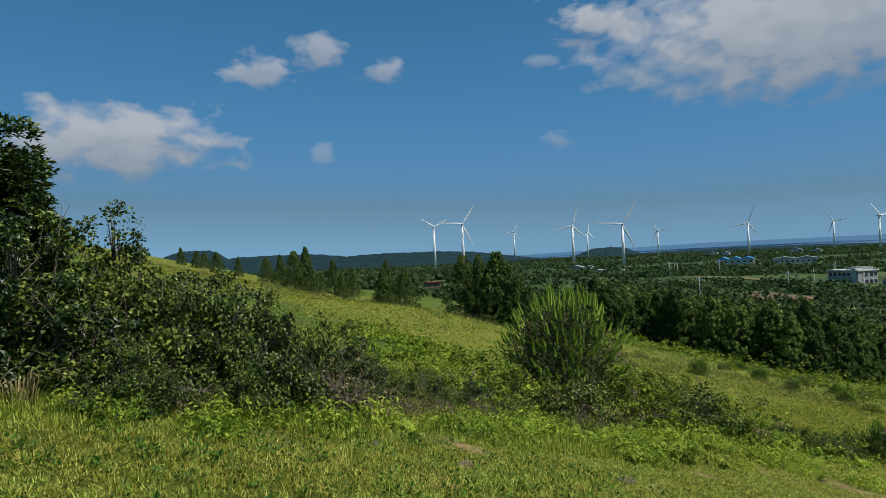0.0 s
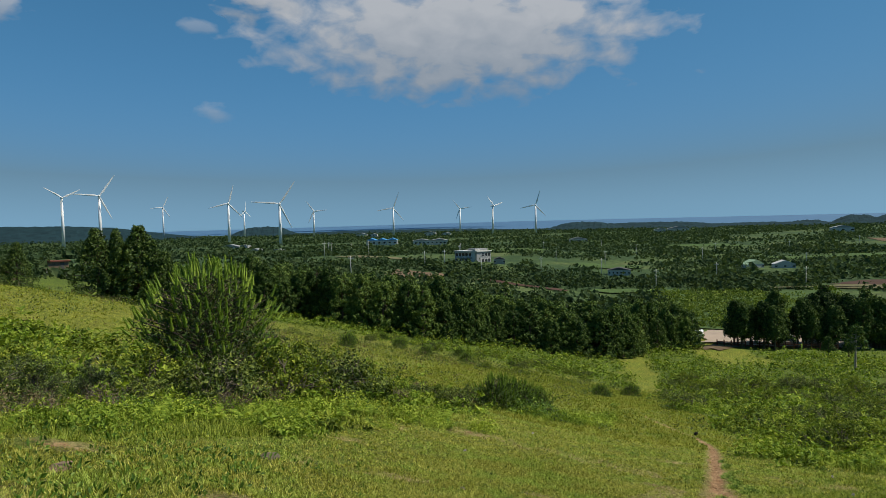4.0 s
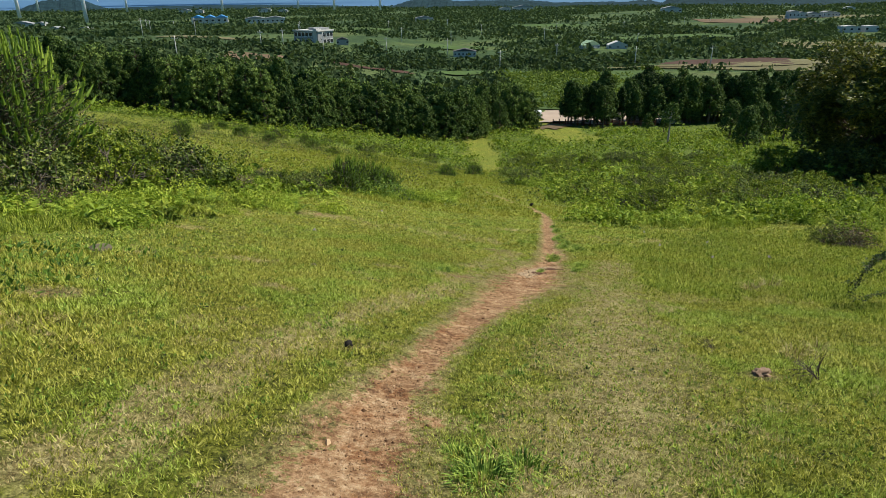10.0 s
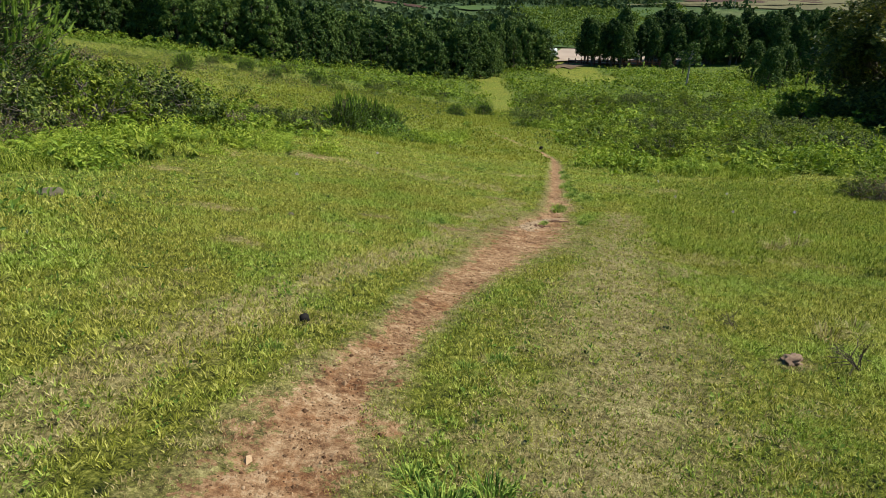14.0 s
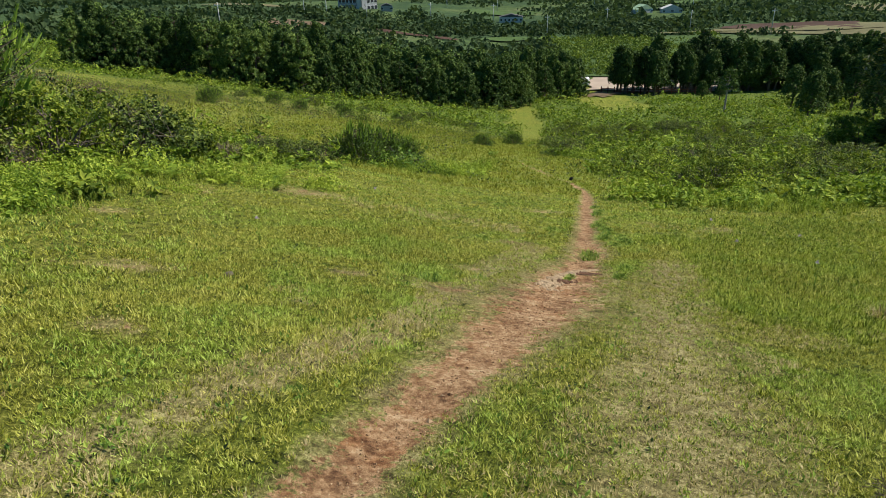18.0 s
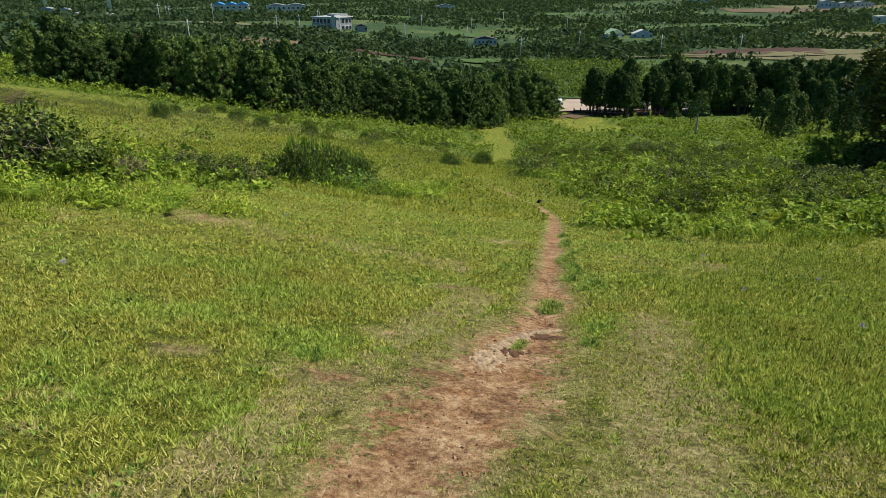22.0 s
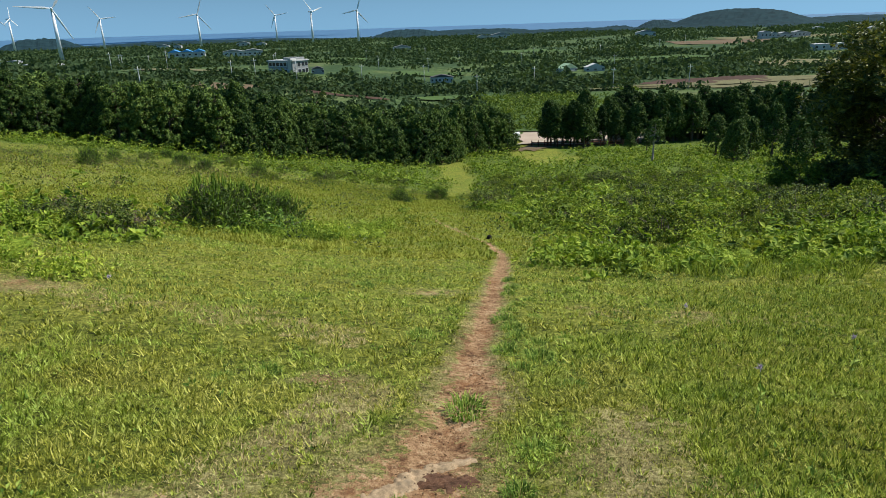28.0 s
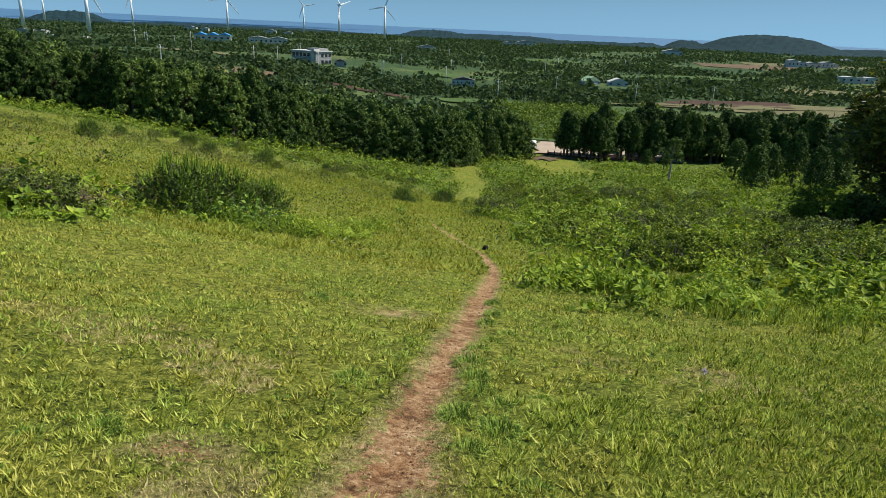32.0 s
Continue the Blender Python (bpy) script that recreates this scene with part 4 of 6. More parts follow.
    while len(bushes) < 130:
        x, y = q.uniform(3, 34), 20 + 75 * q.random() ** 1.2
        if thick(x, y) > 0.3 and x < 0.62 * y:
            bushes.append((x, y, q.uniform(0.6, 1.3) * (1 + y / 110)))
    while len(bushes) < 165:
        x, y = q.uniform(-36, -3), q.uniform(34, 96)
        if thick(x, y) > 0.0:
            bushes.append((x, y, q.uniform(0.4, 0.9) * (1 + y / 130)))
    repeat([tagged(copy_thing(m, Matrix()), "leafy bush in the brush on the slope") for m in low], bushes, "bushes on the slope")


def undergrowth():
    """Brush and bracken over the slope, too much to count: leafy mounds, brighter fern among darker shrubs."""
    q = np.random.default_rng(15)

    def mounds(name, n, d0, d1, sprays, each, leaf, material, label, seed, low):
        x, y = q.uniform(-80, 80, n), 9 + 131 * q.random(n) ** 0.8
        x = x * np.clip((y + 14) / 110, 0.2, 1.2)
        t, d = thick(x, y), np.hypot(x, y)
        keep = (t > q.uniform(0.0, 0.45, n)) & (d > max(10.5, d0)) & (d <= d1) & (soil(x, y) < -1.5) & (waves(x * 0.55, y * 0.55, seed) > low)
        x, y, t, d = x[keep], y[keep], t[keep], d[keep]
        size = (0.20 + 0.0064 * d) * np.exp(q.normal(0, 0.38, len(x))) * (1 + 0.5 * waves(x * 0.25, y * 0.25, 23)) * (0.6 + 0.5 * np.clip(t, 0, 1))
        p, dirs = dome_points(q, len(x) * sprays, 1.0, 0.95, 0.6, 0.3)
        s, k = np.repeat(size, sprays)[:, None], np.repeat(np.arange(len(x) * sprays), each)
        heart = np.repeat(np.stack([x, y, ground_z(x, y)], 1), sprays, 0) + p * s
        axis = unit(dirs + np.array([0, 0, 0.9]))
        ring = unit(np.cross(axis[k], q.normal(0, 1, (len(k), 3))))
        pos = heart[k]
        v, f = leaves(q, pos, ring + axis[k] * 0.25, 1.0, 0.5, 0.3, 0.2, axis[k], 0.3)
        v = (v.reshape(-1, 4, 3) - pos[:, None]) * ((np.sqrt(s) * leaf)[k][:, :, None]) + pos[:, None]
        tagged(link_mesh(name, v.reshape(-1, 3), f, material), label, "undergrowth", kind="stuff")

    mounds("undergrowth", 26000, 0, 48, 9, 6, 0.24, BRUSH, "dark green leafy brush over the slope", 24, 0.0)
    mounds("bracken_growth", 30000, 0, 48, 8, 6, 0.27, FERN, "bright green bracken over the slope", 25, -0.1)
    mounds("far_undergrowth", 10000, 48, 160, 5, 4, 0.40, BRUSH, "dense green brush on the lower slope", 26, -0.05)
    mounds("far_bracken", 12000, 48, 160, 5, 4, 0.40, FERN, "bright green bracken on the lower slope", 28, -0.1)


def meadow_grass():
    """Turf of short blades that lie in all directions, thickest along the walk, bigger and sparser farther off."""
    q = np.random.default_rng(16)

    def field(name, n, x0, x1, y0, y1, h, w, material, label, keep, clump=6, rise=(2, 60), spread=0.75):
        n = n // clump
        x, y = q.uniform(x0, x1, n), y0 + (y1 - y0) * q.random(n) ** 1.12
        k = keep(x, y) & (y < y1 - (y1 - y0) * 0.16 * q.random(n)) & (np.minimum(x - x0, x1 - x) > 1.2 * q.random(n))
        x, y = x[k], y[k]
        tall = np.repeat(q.uniform(0.45, 1.5, len(x)) * (1 + 0.35 * waves(x * 0.8, y * 0.8, 31)), clump)
        x, y = np.repeat(x, clump), np.repeat(y, clump)
        n = len(x)
        a = q.uniform(0, 6.283, n)
        far = q.random(n)
        out = h * spread * far
        x, y = x + np.cos(a) * out, y + np.sin(a) * out
        worn = np.clip(0.4 - 0.5 * soil(x, y), 0.35, 1) * (1 - 0.35 * np.clip(strip(x, y, DRY_LINE) + 0.3, 0, 1))
        ln, el = h * tall * q.uniform(0.6, 1.25, n) * worn, np.radians(rise[1] + (rise[0] - rise[1]) * np.clip(far + q.normal(0, 0.2, n), 0, 1))
        a = a + q.normal(0, 0.6, n)
        base = np.stack([x, y, turf_z(x, y) - 0.008], 1)
        side = np.stack([-np.sin(a), np.cos(a), q.normal(0, 0.35, n)], 1) * (w * q.uniform(0.7, 1.4, n))[:, None] / 2
        tip = base + np.stack([np.cos(a) * np.cos(el), np.sin(a) * np.cos(el), np.sin(el)], 1) * ln[:, None] + np.array([0, 0, 0.012])
        v = np.stack([base - side, base + side, tip], 1).reshape(-1, 3)
        tagged(link_mesh(name, v, np.arange(3 * n).reshape(-1, 3), material), label, "grass", kind="stuff")

    def off_path(x, y):
        return soil(x, y) + 0.7 * waves(x * 5, y * 5, 41) < q.uniform(-0.9, 0.15, len(x))

    def green(x, y):
        """Off the path, thin on the dry strips."""
        return off_path(x, y) & ((np.maximum(strip(x, y, DRY_LINE), strip(x, y, DRY_SIDE) - 0.45) + 0.6 * waves(x * 3, y * 3, 61) < 0.05) | (q.random(len(x)) < 0.42))

    def seen(x, y):
        return np.abs(x - 0.7) < 0.86 * y + 0.6

    field("short_grass", 1050000, -3.4, 6.8, 1.8, 12.5, 0.036, 0.0078, GRASS, "short yellow-green meadow grass beside the path", lambda x, y: green(x, y) & seen(x, y), 9, (2, 52))
    field("meadow_grass", 420000, -9.0, 11.5, 3.0, 23.0, 0.056, 0.0135, GRASS, "yellow-green meadow grass", lambda x, y: green(x, y) & seen(x, y) & ((y > 9) | (x < -2.4) | (x > 5.8)), 11)
    field("slope_grass", 220000, -12, 9, 20.0, 82.0, 0.11, 0.036, TURF, "yellow-green grass on the lower slope", lambda x, y: off_path(x, y) & (thick(x, y) < 0.3), 5, (8, 60))
    field("viewpoint_grass", 210000, -8.4, -2.4, -2.0, 7.5, 0.062, 0.0095, GRASS, "longer grass in front of the hedge", off_path, 9, (4, 66))
    field("rough_grass", 60000, -8.4, -4.0, -2.0, 7.5, 0.12, 0.010, FRESH, "long green grass at the foot of the hedge", lambda x, y: (waves(x * 1.2, y * 1.2, 53) - 0.35 * (x + 6.4) > 0.15), 9, (20, 82))
    field("knoll_grass", 150000, -62, -9, 9.0, 66.0, 0.12, 0.046, TURF, "yellow-green grass on the knoll", lambda x, y: (thick(x, y) < 0.45) & (np.hypot(x, y) > 14), 5, (8, 60))
    field("edge_grass", 90000, -10.5, -4.0, 2.5, 19.0, 0.14, 0.012, FRESH, "long grass round the ferns at the meadow's edge", lambda x, y: off_path(x, y) & (x < np.interp(y, [2, 8, 11, 14, 20], [-5.9, -5.6, -4.9, -4.4, -4.6])) & (waves(x * 1.1, y * 1.1, 47) > -0.1), 7, (25, 85))
    field("brush_grass", 90000, 3.6, 17.0, 15.0, 27.0, 0.16, 0.018, FRESH, "long fresh grass among the bracken", lambda x, y: off_path(x, y) & (x > np.interp(y, [14, 17, 19, 26], [5.5, 4.6, 4.1, 4.0]) + waves(x * 0.7, y * 0.7, 50)) & (y > 17.0 + 1.6 * waves(x * 0.6, y * 0.3, 52)) & (waves(x * 0.9, y * 0.9, 48) > -0.3), 7, (25, 85))
    field("fresh_grass", 380000, 1.6, 10.5, 2.5, 16.0, 0.054, 0.0115, FRESH, "longer fresh green grass on the meadow", lambda x, y: green(x, y) & seen(x, y) & (waves(x * 0.8, y * 0.8, 49) + 0.35 * (x - 3.2) > 0.1), 9, (8, 68))
    field("lush_patches", 150000, -6, 7, 2.0, 18.0, 0.044, 0.0085, LUSH, "patches of deeper green grass", lambda x, y: off_path(x, y) & (waves(x * 0.9, y * 0.9, 51) > 0.3), 8, (10, 65))
    field("dry_blades", 900000, -5, 6, 1.6, 16.0, 0.034, 0.0078, STRAW, "short dry straw-coloured grass on worn ground", lambda x, y: ((np.maximum(strip(x, y, DRY_LINE), strip(x, y, DRY_SIDE) - 0.45) + 0.8 * waves(x * 3, y * 3, 61) > 0.0) | (np.abs(soil(x, y) + 0.15) < 0.4) | (waves(x * 1.3, y * 1.3, 71) > 0.55)) & (soil(x, y) < 0.35), 6, (2, 30))


def weeds():
    """Small leafy weeds scattered in the meadow and coarser ones on the slope."""
    q = np.random.default_rng(17)
    for name, n, x0, x1, y0, y1, s0, s1, k, leaf, material, label in (("meadow_weeds", 7000, -8, 9, 2.5, 20, 0.02, 0.06, 8, 0.6, LUSH, "small leafy weeds in the meadow grass"), ("slope_weeds", 3000, -46, 14, 24, 95, 0.10, 0.36, 26, 0.22, BRUSH, "coarse weeds on the lower slope"),
                                                                     ("tall_weeds", 1500, -46, 12, 21, 95, 0.10, 0.34, 30, 0.26, SHRUB, "dark leafy weeds standing in the grass of the slope"), ("knoll_weeds", 900, -60, -10, 12, 60, 0.12, 0.36, 26, 0.22, REDDISH, "brown withered weeds on the knoll"), ("knoll_bushes", 700, -60, -10, 12, 60, 0.14, 0.40, 30, 0.24, SHRUB, "dark little bushes on the knoll"), ("brown_weeds", 900, -46, 10, 26, 80, 0.08, 0.28, 26, 0.2, REDDISH, "brown withered weeds on the lower slope"), ("viewpoint_weeds", 700, -8.2, -3.4, -1.5, 7, 0.05, 0.15, 12, 0.5, VINE, "small bright leafy weeds in front of the hedge"), ("dark_weeds", 900, -8, 9, 3, 20, 0.02, 0.05, 8, 0.6, SHRUB, "dark little weeds in the meadow grass")):
        x, y = q.uniform(x0, x1, n), y0 + (y1 - y0) * q.random(n) ** 1.1
        keep = (soil(x, y) < -0.6) & (strip(x, y, WORN_LINE) < -0.2) & (waves(x * 0.3, y * 0.3, 27) > q.uniform(-0.8, 0.4, n))
        x, y = x[keep], y[keep]
        s = np.repeat(q.uniform(s0, s1, len(x)) * (1 + y / 90), k)[:, None]
        p, d = dome_points(q, len(x) * k, 1.0, 0.9, 0.4, 0.3)
        pos = np.repeat(np.stack([x, y, ground_z(x, y)], 1), k, 0) + p * s
        v, f = leaves(q, pos, d + np.array([0, 0, 0.5]), 1.0, 0.5)
        v = (v.reshape(-1, 4, 3) - pos[:, None]) * (s[:, :, None] * leaf) + pos[:, None]
        tagged(link_mesh(name, v.reshape(-1, 3), f, material), label, "weeds", kind="stuff")


def tufts():
    lush = [tuft("grass_tuft", 200 + k, 0.07, 0.24, 260, "tuft of long green grass beside the path", LUSH) for k in range(2)]
    spots = [(0.12, 2.62, 1.1), (0.33, 2.75, 0.9), (0.0, 2.85, 0.7), (0.22, 3.95, 0.6), (0.42, 4.1, 0.6), (1.36, 9.76, 0.42), (1.3, 9.62, 0.35), (2.25, 13.7, 1.0), (2.32, 13.0, 0.8), (2.15, 12.45, 0.9), (2.4, 12.2, 1.0), (1.35, 13.0, 0.8), (0.45, 15.96, 1.1),
             (2.49, 15.5, 0.8), (2.64, 16.9, 0.8), (0.25, 11.7, 0.7), (-0.05, 11.5, 0.6), (1.73, 11.02, 1.0), (0.73, 16.4, 0.7), (2.5, 14.6, 0.7), (-0.9, 3.9, 0.5), (-5.9, 4.6, 1.3), (-6.3, 3.4, 1.4), (-6.6, 2.2, 1.6), (-6.9, 1.0, 1.6), (-6.2, 5.9, 1.2),
             (-0.2, 8.9, 0.8), (0.3, 9.15, 0.6), (1.95, 9.9, 0.6), (2.1, 10.4, 0.7), (2.6, 13.9, 0.6), (2.75, 12.9, 0.6), (2.55, 11.5, 0.7), (2.7, 15.0, 0.7), (-0.55, 5.6, 0.5), (2.2, 11.9, 0.8), (2.3, 13.3, 0.9), (2.35, 14.2, 0.8), (2.45, 12.7, 0.7), (2.6, 16.1, 0.8)]
    repeat(lush, spots, "green grass tufts")
    dry = [tuft("dry_tuft", 210 + k, 0.16, 0.25, 90, "tuft of tall dry grass stalks", STRAW) for k in range(2)]
    repeat(dry, [(-6.9, 2.1, 1.5), (-7.0, 3.0, 1.3), (-7.2, 0.6, 1.7), (-6.9, 5.0, 1.2), (-7.9, 12.2, 1.4), (-8.5, 12.4, 1.3), (-7.5, 12.9, 1.1), (4.6, 8.9, 0.9), (4.2, 8.6, 0.8), (3.2, 5.2, 0.6), (2.9, 5.0, 0.6)], "dry grass tufts")


ridge_trees()
front_wood()
east_wood()
near_plants()
undergrowth()
tufts()
weeds()
meadow_grass()


# ---- the plain: woods, fields, buildings, turbines ----
# each hill: centre, half width, half depth, height, turn
HILLS = [(1140, 2570, 235, 300, 66, -0.38), (1030, 2620, 110, 200, 8, -0.38), (1640, 2600, 420, 300, 30, -0.5), (930, 2850, 85, 200, 38, -0.3), (770, 2900, 80, 160, 22, -0.2),
         (-90, 2330, 120, 220, 30, 0), (130, 2420, 260, 220, 25, 0), (500, 2500, 300, 220, 16, -0.2), (-1300, 2260, 115, 250, 38, 0.5), (-2270, 1050, 150, 260, 92, 1.1), (-2170, 1330, 380, 260, 64, 1.1),
         (-1780, 1640, 420, 260, 52, 0.8), (-800, 2450, 500, 200, 16, 0.3)]


def hill(hx, hy, w, l, h, a):
    """Wooded hill on the plain: rounded body roughened by its tree tops."""
    u, v = np.meshgrid(np.linspace(-1.5, 1.5, 70), np.linspace(-1.8, 1.8, 26))
    x, y = hx + u * w * np.cos(a) - v * l * np.sin(a), hy + u * w * np.sin(a) + v * l * np.cos(a)
    top = np.exp(-(u * u) ** 1.6 - v * v)
    z = ground_z(x, y) - 3 + h * top * (1 + 0.05 * waves(u * 5, v * 4, int(w))) + 3.2 * top ** 0.3 * waves(x * 0.16, y * 0.16, int(w) + 1)
    n = 70
    i = (np.arange(25)[:, None] * n + np.arange(69)[None]).ravel()
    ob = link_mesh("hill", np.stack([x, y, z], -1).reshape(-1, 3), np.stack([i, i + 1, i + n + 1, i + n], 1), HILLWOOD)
    tagged(ob, "dark wooded hill on the horizon", "hill", kind="structure")

def flat_field(name, corners, material, label, lift=0.5):
    """A field laid over the plain; its edge follows the corners."""
    c = np.array(corners, float)
    n, v, f = 14, [], []
    for i in range(n + 1):
        for j in range(n + 1):
            s, t = i / n, j / n
            p = (c[0] * (1 - s) + c[1] * s) * (1 - t) + (c[3] * (1 - s) + c[2] * s) * t
            v.append((p[0] + np.sin(t * 9 + c[0, 1]), p[1] + np.sin(s * 11 + c[0, 0]), gz(p[0], p[1]) + lift))
    for i in range(n):
        for j in range(n):
            a = i * (n + 1) + j
            f.append((a, a + 1, a + n + 2, a + n + 1))
    return tagged(link_mesh(name, v, f, material, smooth=True), label, "field", kind="structure")


FIELDS = [((80, 282), (150, 272), (250, 350), (88, 298), STUBBLE, "pale stubble field"), ((88, 301), (148, 299), (160, 330), (106, 326), PLOUGHED, "brown ploughed field"), ((121, 478), (222, 520), (205, 560), (100, 510), CROP, "bright green field"),
          ((-50, 243), (-16, 248), (-17, 253), (-48, 250), PLOUGHED, "narrow brown field"), ((-82, 222), (-64, 228), (-62, 252), (-84, 250), TAN, "patch of bare tan earth"), ((-20, 398), (18, 404), (20, 440), (-22, 436), CROP, "pale green field"),
          ((277, 770), (400, 760), (430, 880), (300, 890), TAN, "brown field"), ((-10, 258), (34, 264), (34, 276), (0, 274), CROP, "strip of bright grass"), ((-120, 560), (-60, 570), (-60, 640), (-120, 640), CROP, "pale meadow"),
          ((190, 398), (300, 390), (320, 440), (210, 450), STUBBLE, "pale dry field"), ((-150, 330), (-110, 335), (-112, 372), (-150, 372), STUBBLE, "pale dry plot"), ((380, 900), (620, 900), (640, 990), (400, 1000), STUBBLE, "pale distant field"),
          ((60, 700), (130, 700), (135, 760), (60, 760), CROP, "green distant field")]


def in_quad(x, y, quad, grow=6):
    c = np.array(quad, float)
    m = c.mean(0)
    c = c + unit(c - m) * grow
    inside = np.ones(np.shape(x), bool)
    for a, b in zip(c, np.roll(c, -1, 0)):
        inside &= (b[0] - a[0]) * (y - a[1]) - (b[1] - a[1]) * (x - a[0]) > 0
    return inside


def fields():
    for *quad, material, label in FIELDS:
        flat_field("field", quad, material, label + " on the plain")
    flat_field("car_park", [(19, 150), (52, 151), (56, 172), (22, 172)], GRAVEL, "pale gravel car park behind the pines", 0.35)
    flat_field("track", [(17, 139.5), (22, 139.5), (26, 147), (20, 147)], TAN, "short gravel track to the car park", 0.2)
    flat_field("field", [(14, 176), (66, 178), (82, 282), (16, 262)], CROP, "bright green scrubby meadow behind the car park", 0.3)
    flat_field("road", [(60, 282), (420, 330), (422, 334), (60, 286)], STUBBLE, "pale field road", 0.8)


def far_woods():
    """Thousands of crowns over the plain, hedges and belts."""
    q = np.random.default_rng(19)

    def belt(n, d0, d1, h, spread, cut, faces, leaf):
        d, a = d0 + (d1 - d0) * q.random(n) ** 0.8, np.radians(q.uniform(-46, 82, n))
        x, y = -np.sin(a) * d, np.cos(a) * d
        keep = waves(x * 0.011, y * 0.016, 81) + 0.35 * waves(x * 0.05, y * 0.07, 82) > cut + q.uniform(-0.25, 0.25, n)
        for *quad, m, label in FIELDS:
            keep &= ~in_quad(x, y, quad)
        keep &= ~in_quad(x, y, [(14, 136), (54, 142), (62, 182), (14, 182)], 0)
        keep &= y > np.interp(x, [-70, -50, -20, 0, 14, 30, 60, 120], [112, 118, 128, 140, 152, 180, 176, 168])
        keep &= ~in_quad(x, y, [(62, 184), (170, 184), (170, 262), (72, 278)], 0) & ~in_quad(x, y, [(16, 178), (62, 178), (78, 280), (18, 260)], 0)
        for bx, by, r in CLEAR:
            keep &= (np.hypot(x - bx, (y - by)) > r) & ~((np.abs(x - bx * y / by) < r * 0.75) & (y < by) & (y > by * 0.86))
        x, y = x[keep], y[keep]
        n = len(x)
        s = h * q.uniform(0.55, 1.3, n)
        p, dirs = dome_points(q, n * faces, 1.0, 1.15, 0.72, 0.25)
        ss = np.repeat(s, faces)[:, None]
        pos = np.repeat(np.stack([x, y, ground_z(x, y)], 1), faces, 0) + p * ss * np.array([spread, spread, 1.0])
        v, f = leaves(q, pos - dirs * 0.3 * ss * 0.5, np.cross(dirs, q.normal(0, 1, dirs.shape)) + dirs * 0.15, 1.0, 1.0, 0.2, 0.15, dirs, 0.3)
        c = (pos - dirs * 0.15 * ss)[:, None]
        return (v.reshape(-1, 4, 3) - c) * (ss[:, :, None] * leaf) + c, f

    for lo, hi, n, h, spread, cut, faces, leaf in ((165, 330, 4600, 3.3, 1.0, -0.30, 22, 0.47), (300, 700, 8500, 3.6, 1.7, -0.12, 14, 0.66), (650, 1400, 9500, 4.4, 2.6, -0.06, 11, 0.78), (1300, 2700, 10500, 5.0, 3.2, -0.3, 8, 0.95)):
        v, f = belt(n, lo, hi, h, spread, cut, faces, leaf)
        tagged(link_mesh("far_trees", v.reshape(-1, 3), f, FARWOOD), "mixed dark green trees and hedges over the plain", "woodland", kind="stuff")


def scrub():
    """Bright bushes between the car park and the fields."""
    q = np.random.default_rng(29)
    n, k = 1500, 30
    x, y = q.uniform(14, 84, n), q.uniform(178, 282, n)
    keep = in_quad(x, y, [(14, 178), (66, 180), (82, 282), (16, 262)], 2) & (waves(x * 0.06, y * 0.06, 33) > -0.35)
    x, y = x[keep], y[keep]
    s = np.repeat(q.uniform(0.7, 2.2, len(x)), k)[:, None]
    p, d = dome_points(q, len(x) * k, 1.0, 0.9, 0.6, 0.25)
    pos = np.repeat(np.stack([x, y, ground_z(x, y) + 0.2], 1), k, 0) + p * s
    v, f = leaves(q, pos, np.cross(d, q.normal(0, 1, d.shape)) + d * 0.3, 1.0, 0.8, 0.3, 0.2, d, 0.4)
    v = (v.reshape(-1, 4, 3) - pos[:, None]) * (s[:, :, None] * 0.4) + pos[:, None]
    tagged(link_mesh("scrub", v.reshape(-1, 3), f, SCRUB), "bright green scrub behind the car park", "scrub", kind="stuff")


CLEAR = [(-80, 370, 22), (96, 410, 18), (4, 362, 13), (-304, 840, 34), (-232, 828, 34), (330, 566, 24), (465, 915, 45), (-62, 366, 12), (-330, 560, 22)]


def windows_row(house, xs, y, z, w, h, normal=-1):
    for x in xs:
        win = box_part("window", (x, y, z, w, 0.12, h), WHITE, house)
        win["label"] = "white-framed window"
        box_part("pane", (x, y + normal * 0.05, z, w * 0.86, 0.1, h * 0.86), GLASS, win, "dark glass pane")


def long_building(x, y, w, d, h, turn, wall, roof, label, gables=1, rows=0, ridge=0.25):
    """Shed or hall with gabled bays side by side."""
    ob = thing("building", Matrix.Translation((x, y, gz(x, y) - 0.3)) @ Matrix.Rotation(turn, 4, "Z"), label, "building", "buildings on the plain")
    box_part("wall", (0, 0, h / 2, w, d, h), wall, ob)
    for k in range(gables):
        bw = w / gables
        cx = -w / 2 + bw * (k + 0.5)
        bm = bmesh.new()
        pts = [(cx - bw * 0.53, -d * 0.53, h), (cx + bw * 0.53, -d * 0.53, h), (cx, -d * 0.53, h + bw * ridge), (cx - bw * 0.53, d * 0.53, h), (cx + bw * 0.53, d * 0.53, h), (cx, d * 0.53, h + bw * ridge)]
        vs = [bm.verts.new(p) for p in pts]
        for f in ((0, 1, 2), (3, 5, 4), (0, 2, 5, 3), (1, 4, 5, 2), (0, 3, 4, 1)):
            bm.faces.new([vs[i] for i in f])
        part("roof", bm, roof, ob)
    if rows:
        windows_row(ob, np.linspace(-w * 0.42, w * 0.42, rows), -d / 2, h * 0.55, w / rows * 0.5, h * 0.35)
    return ob


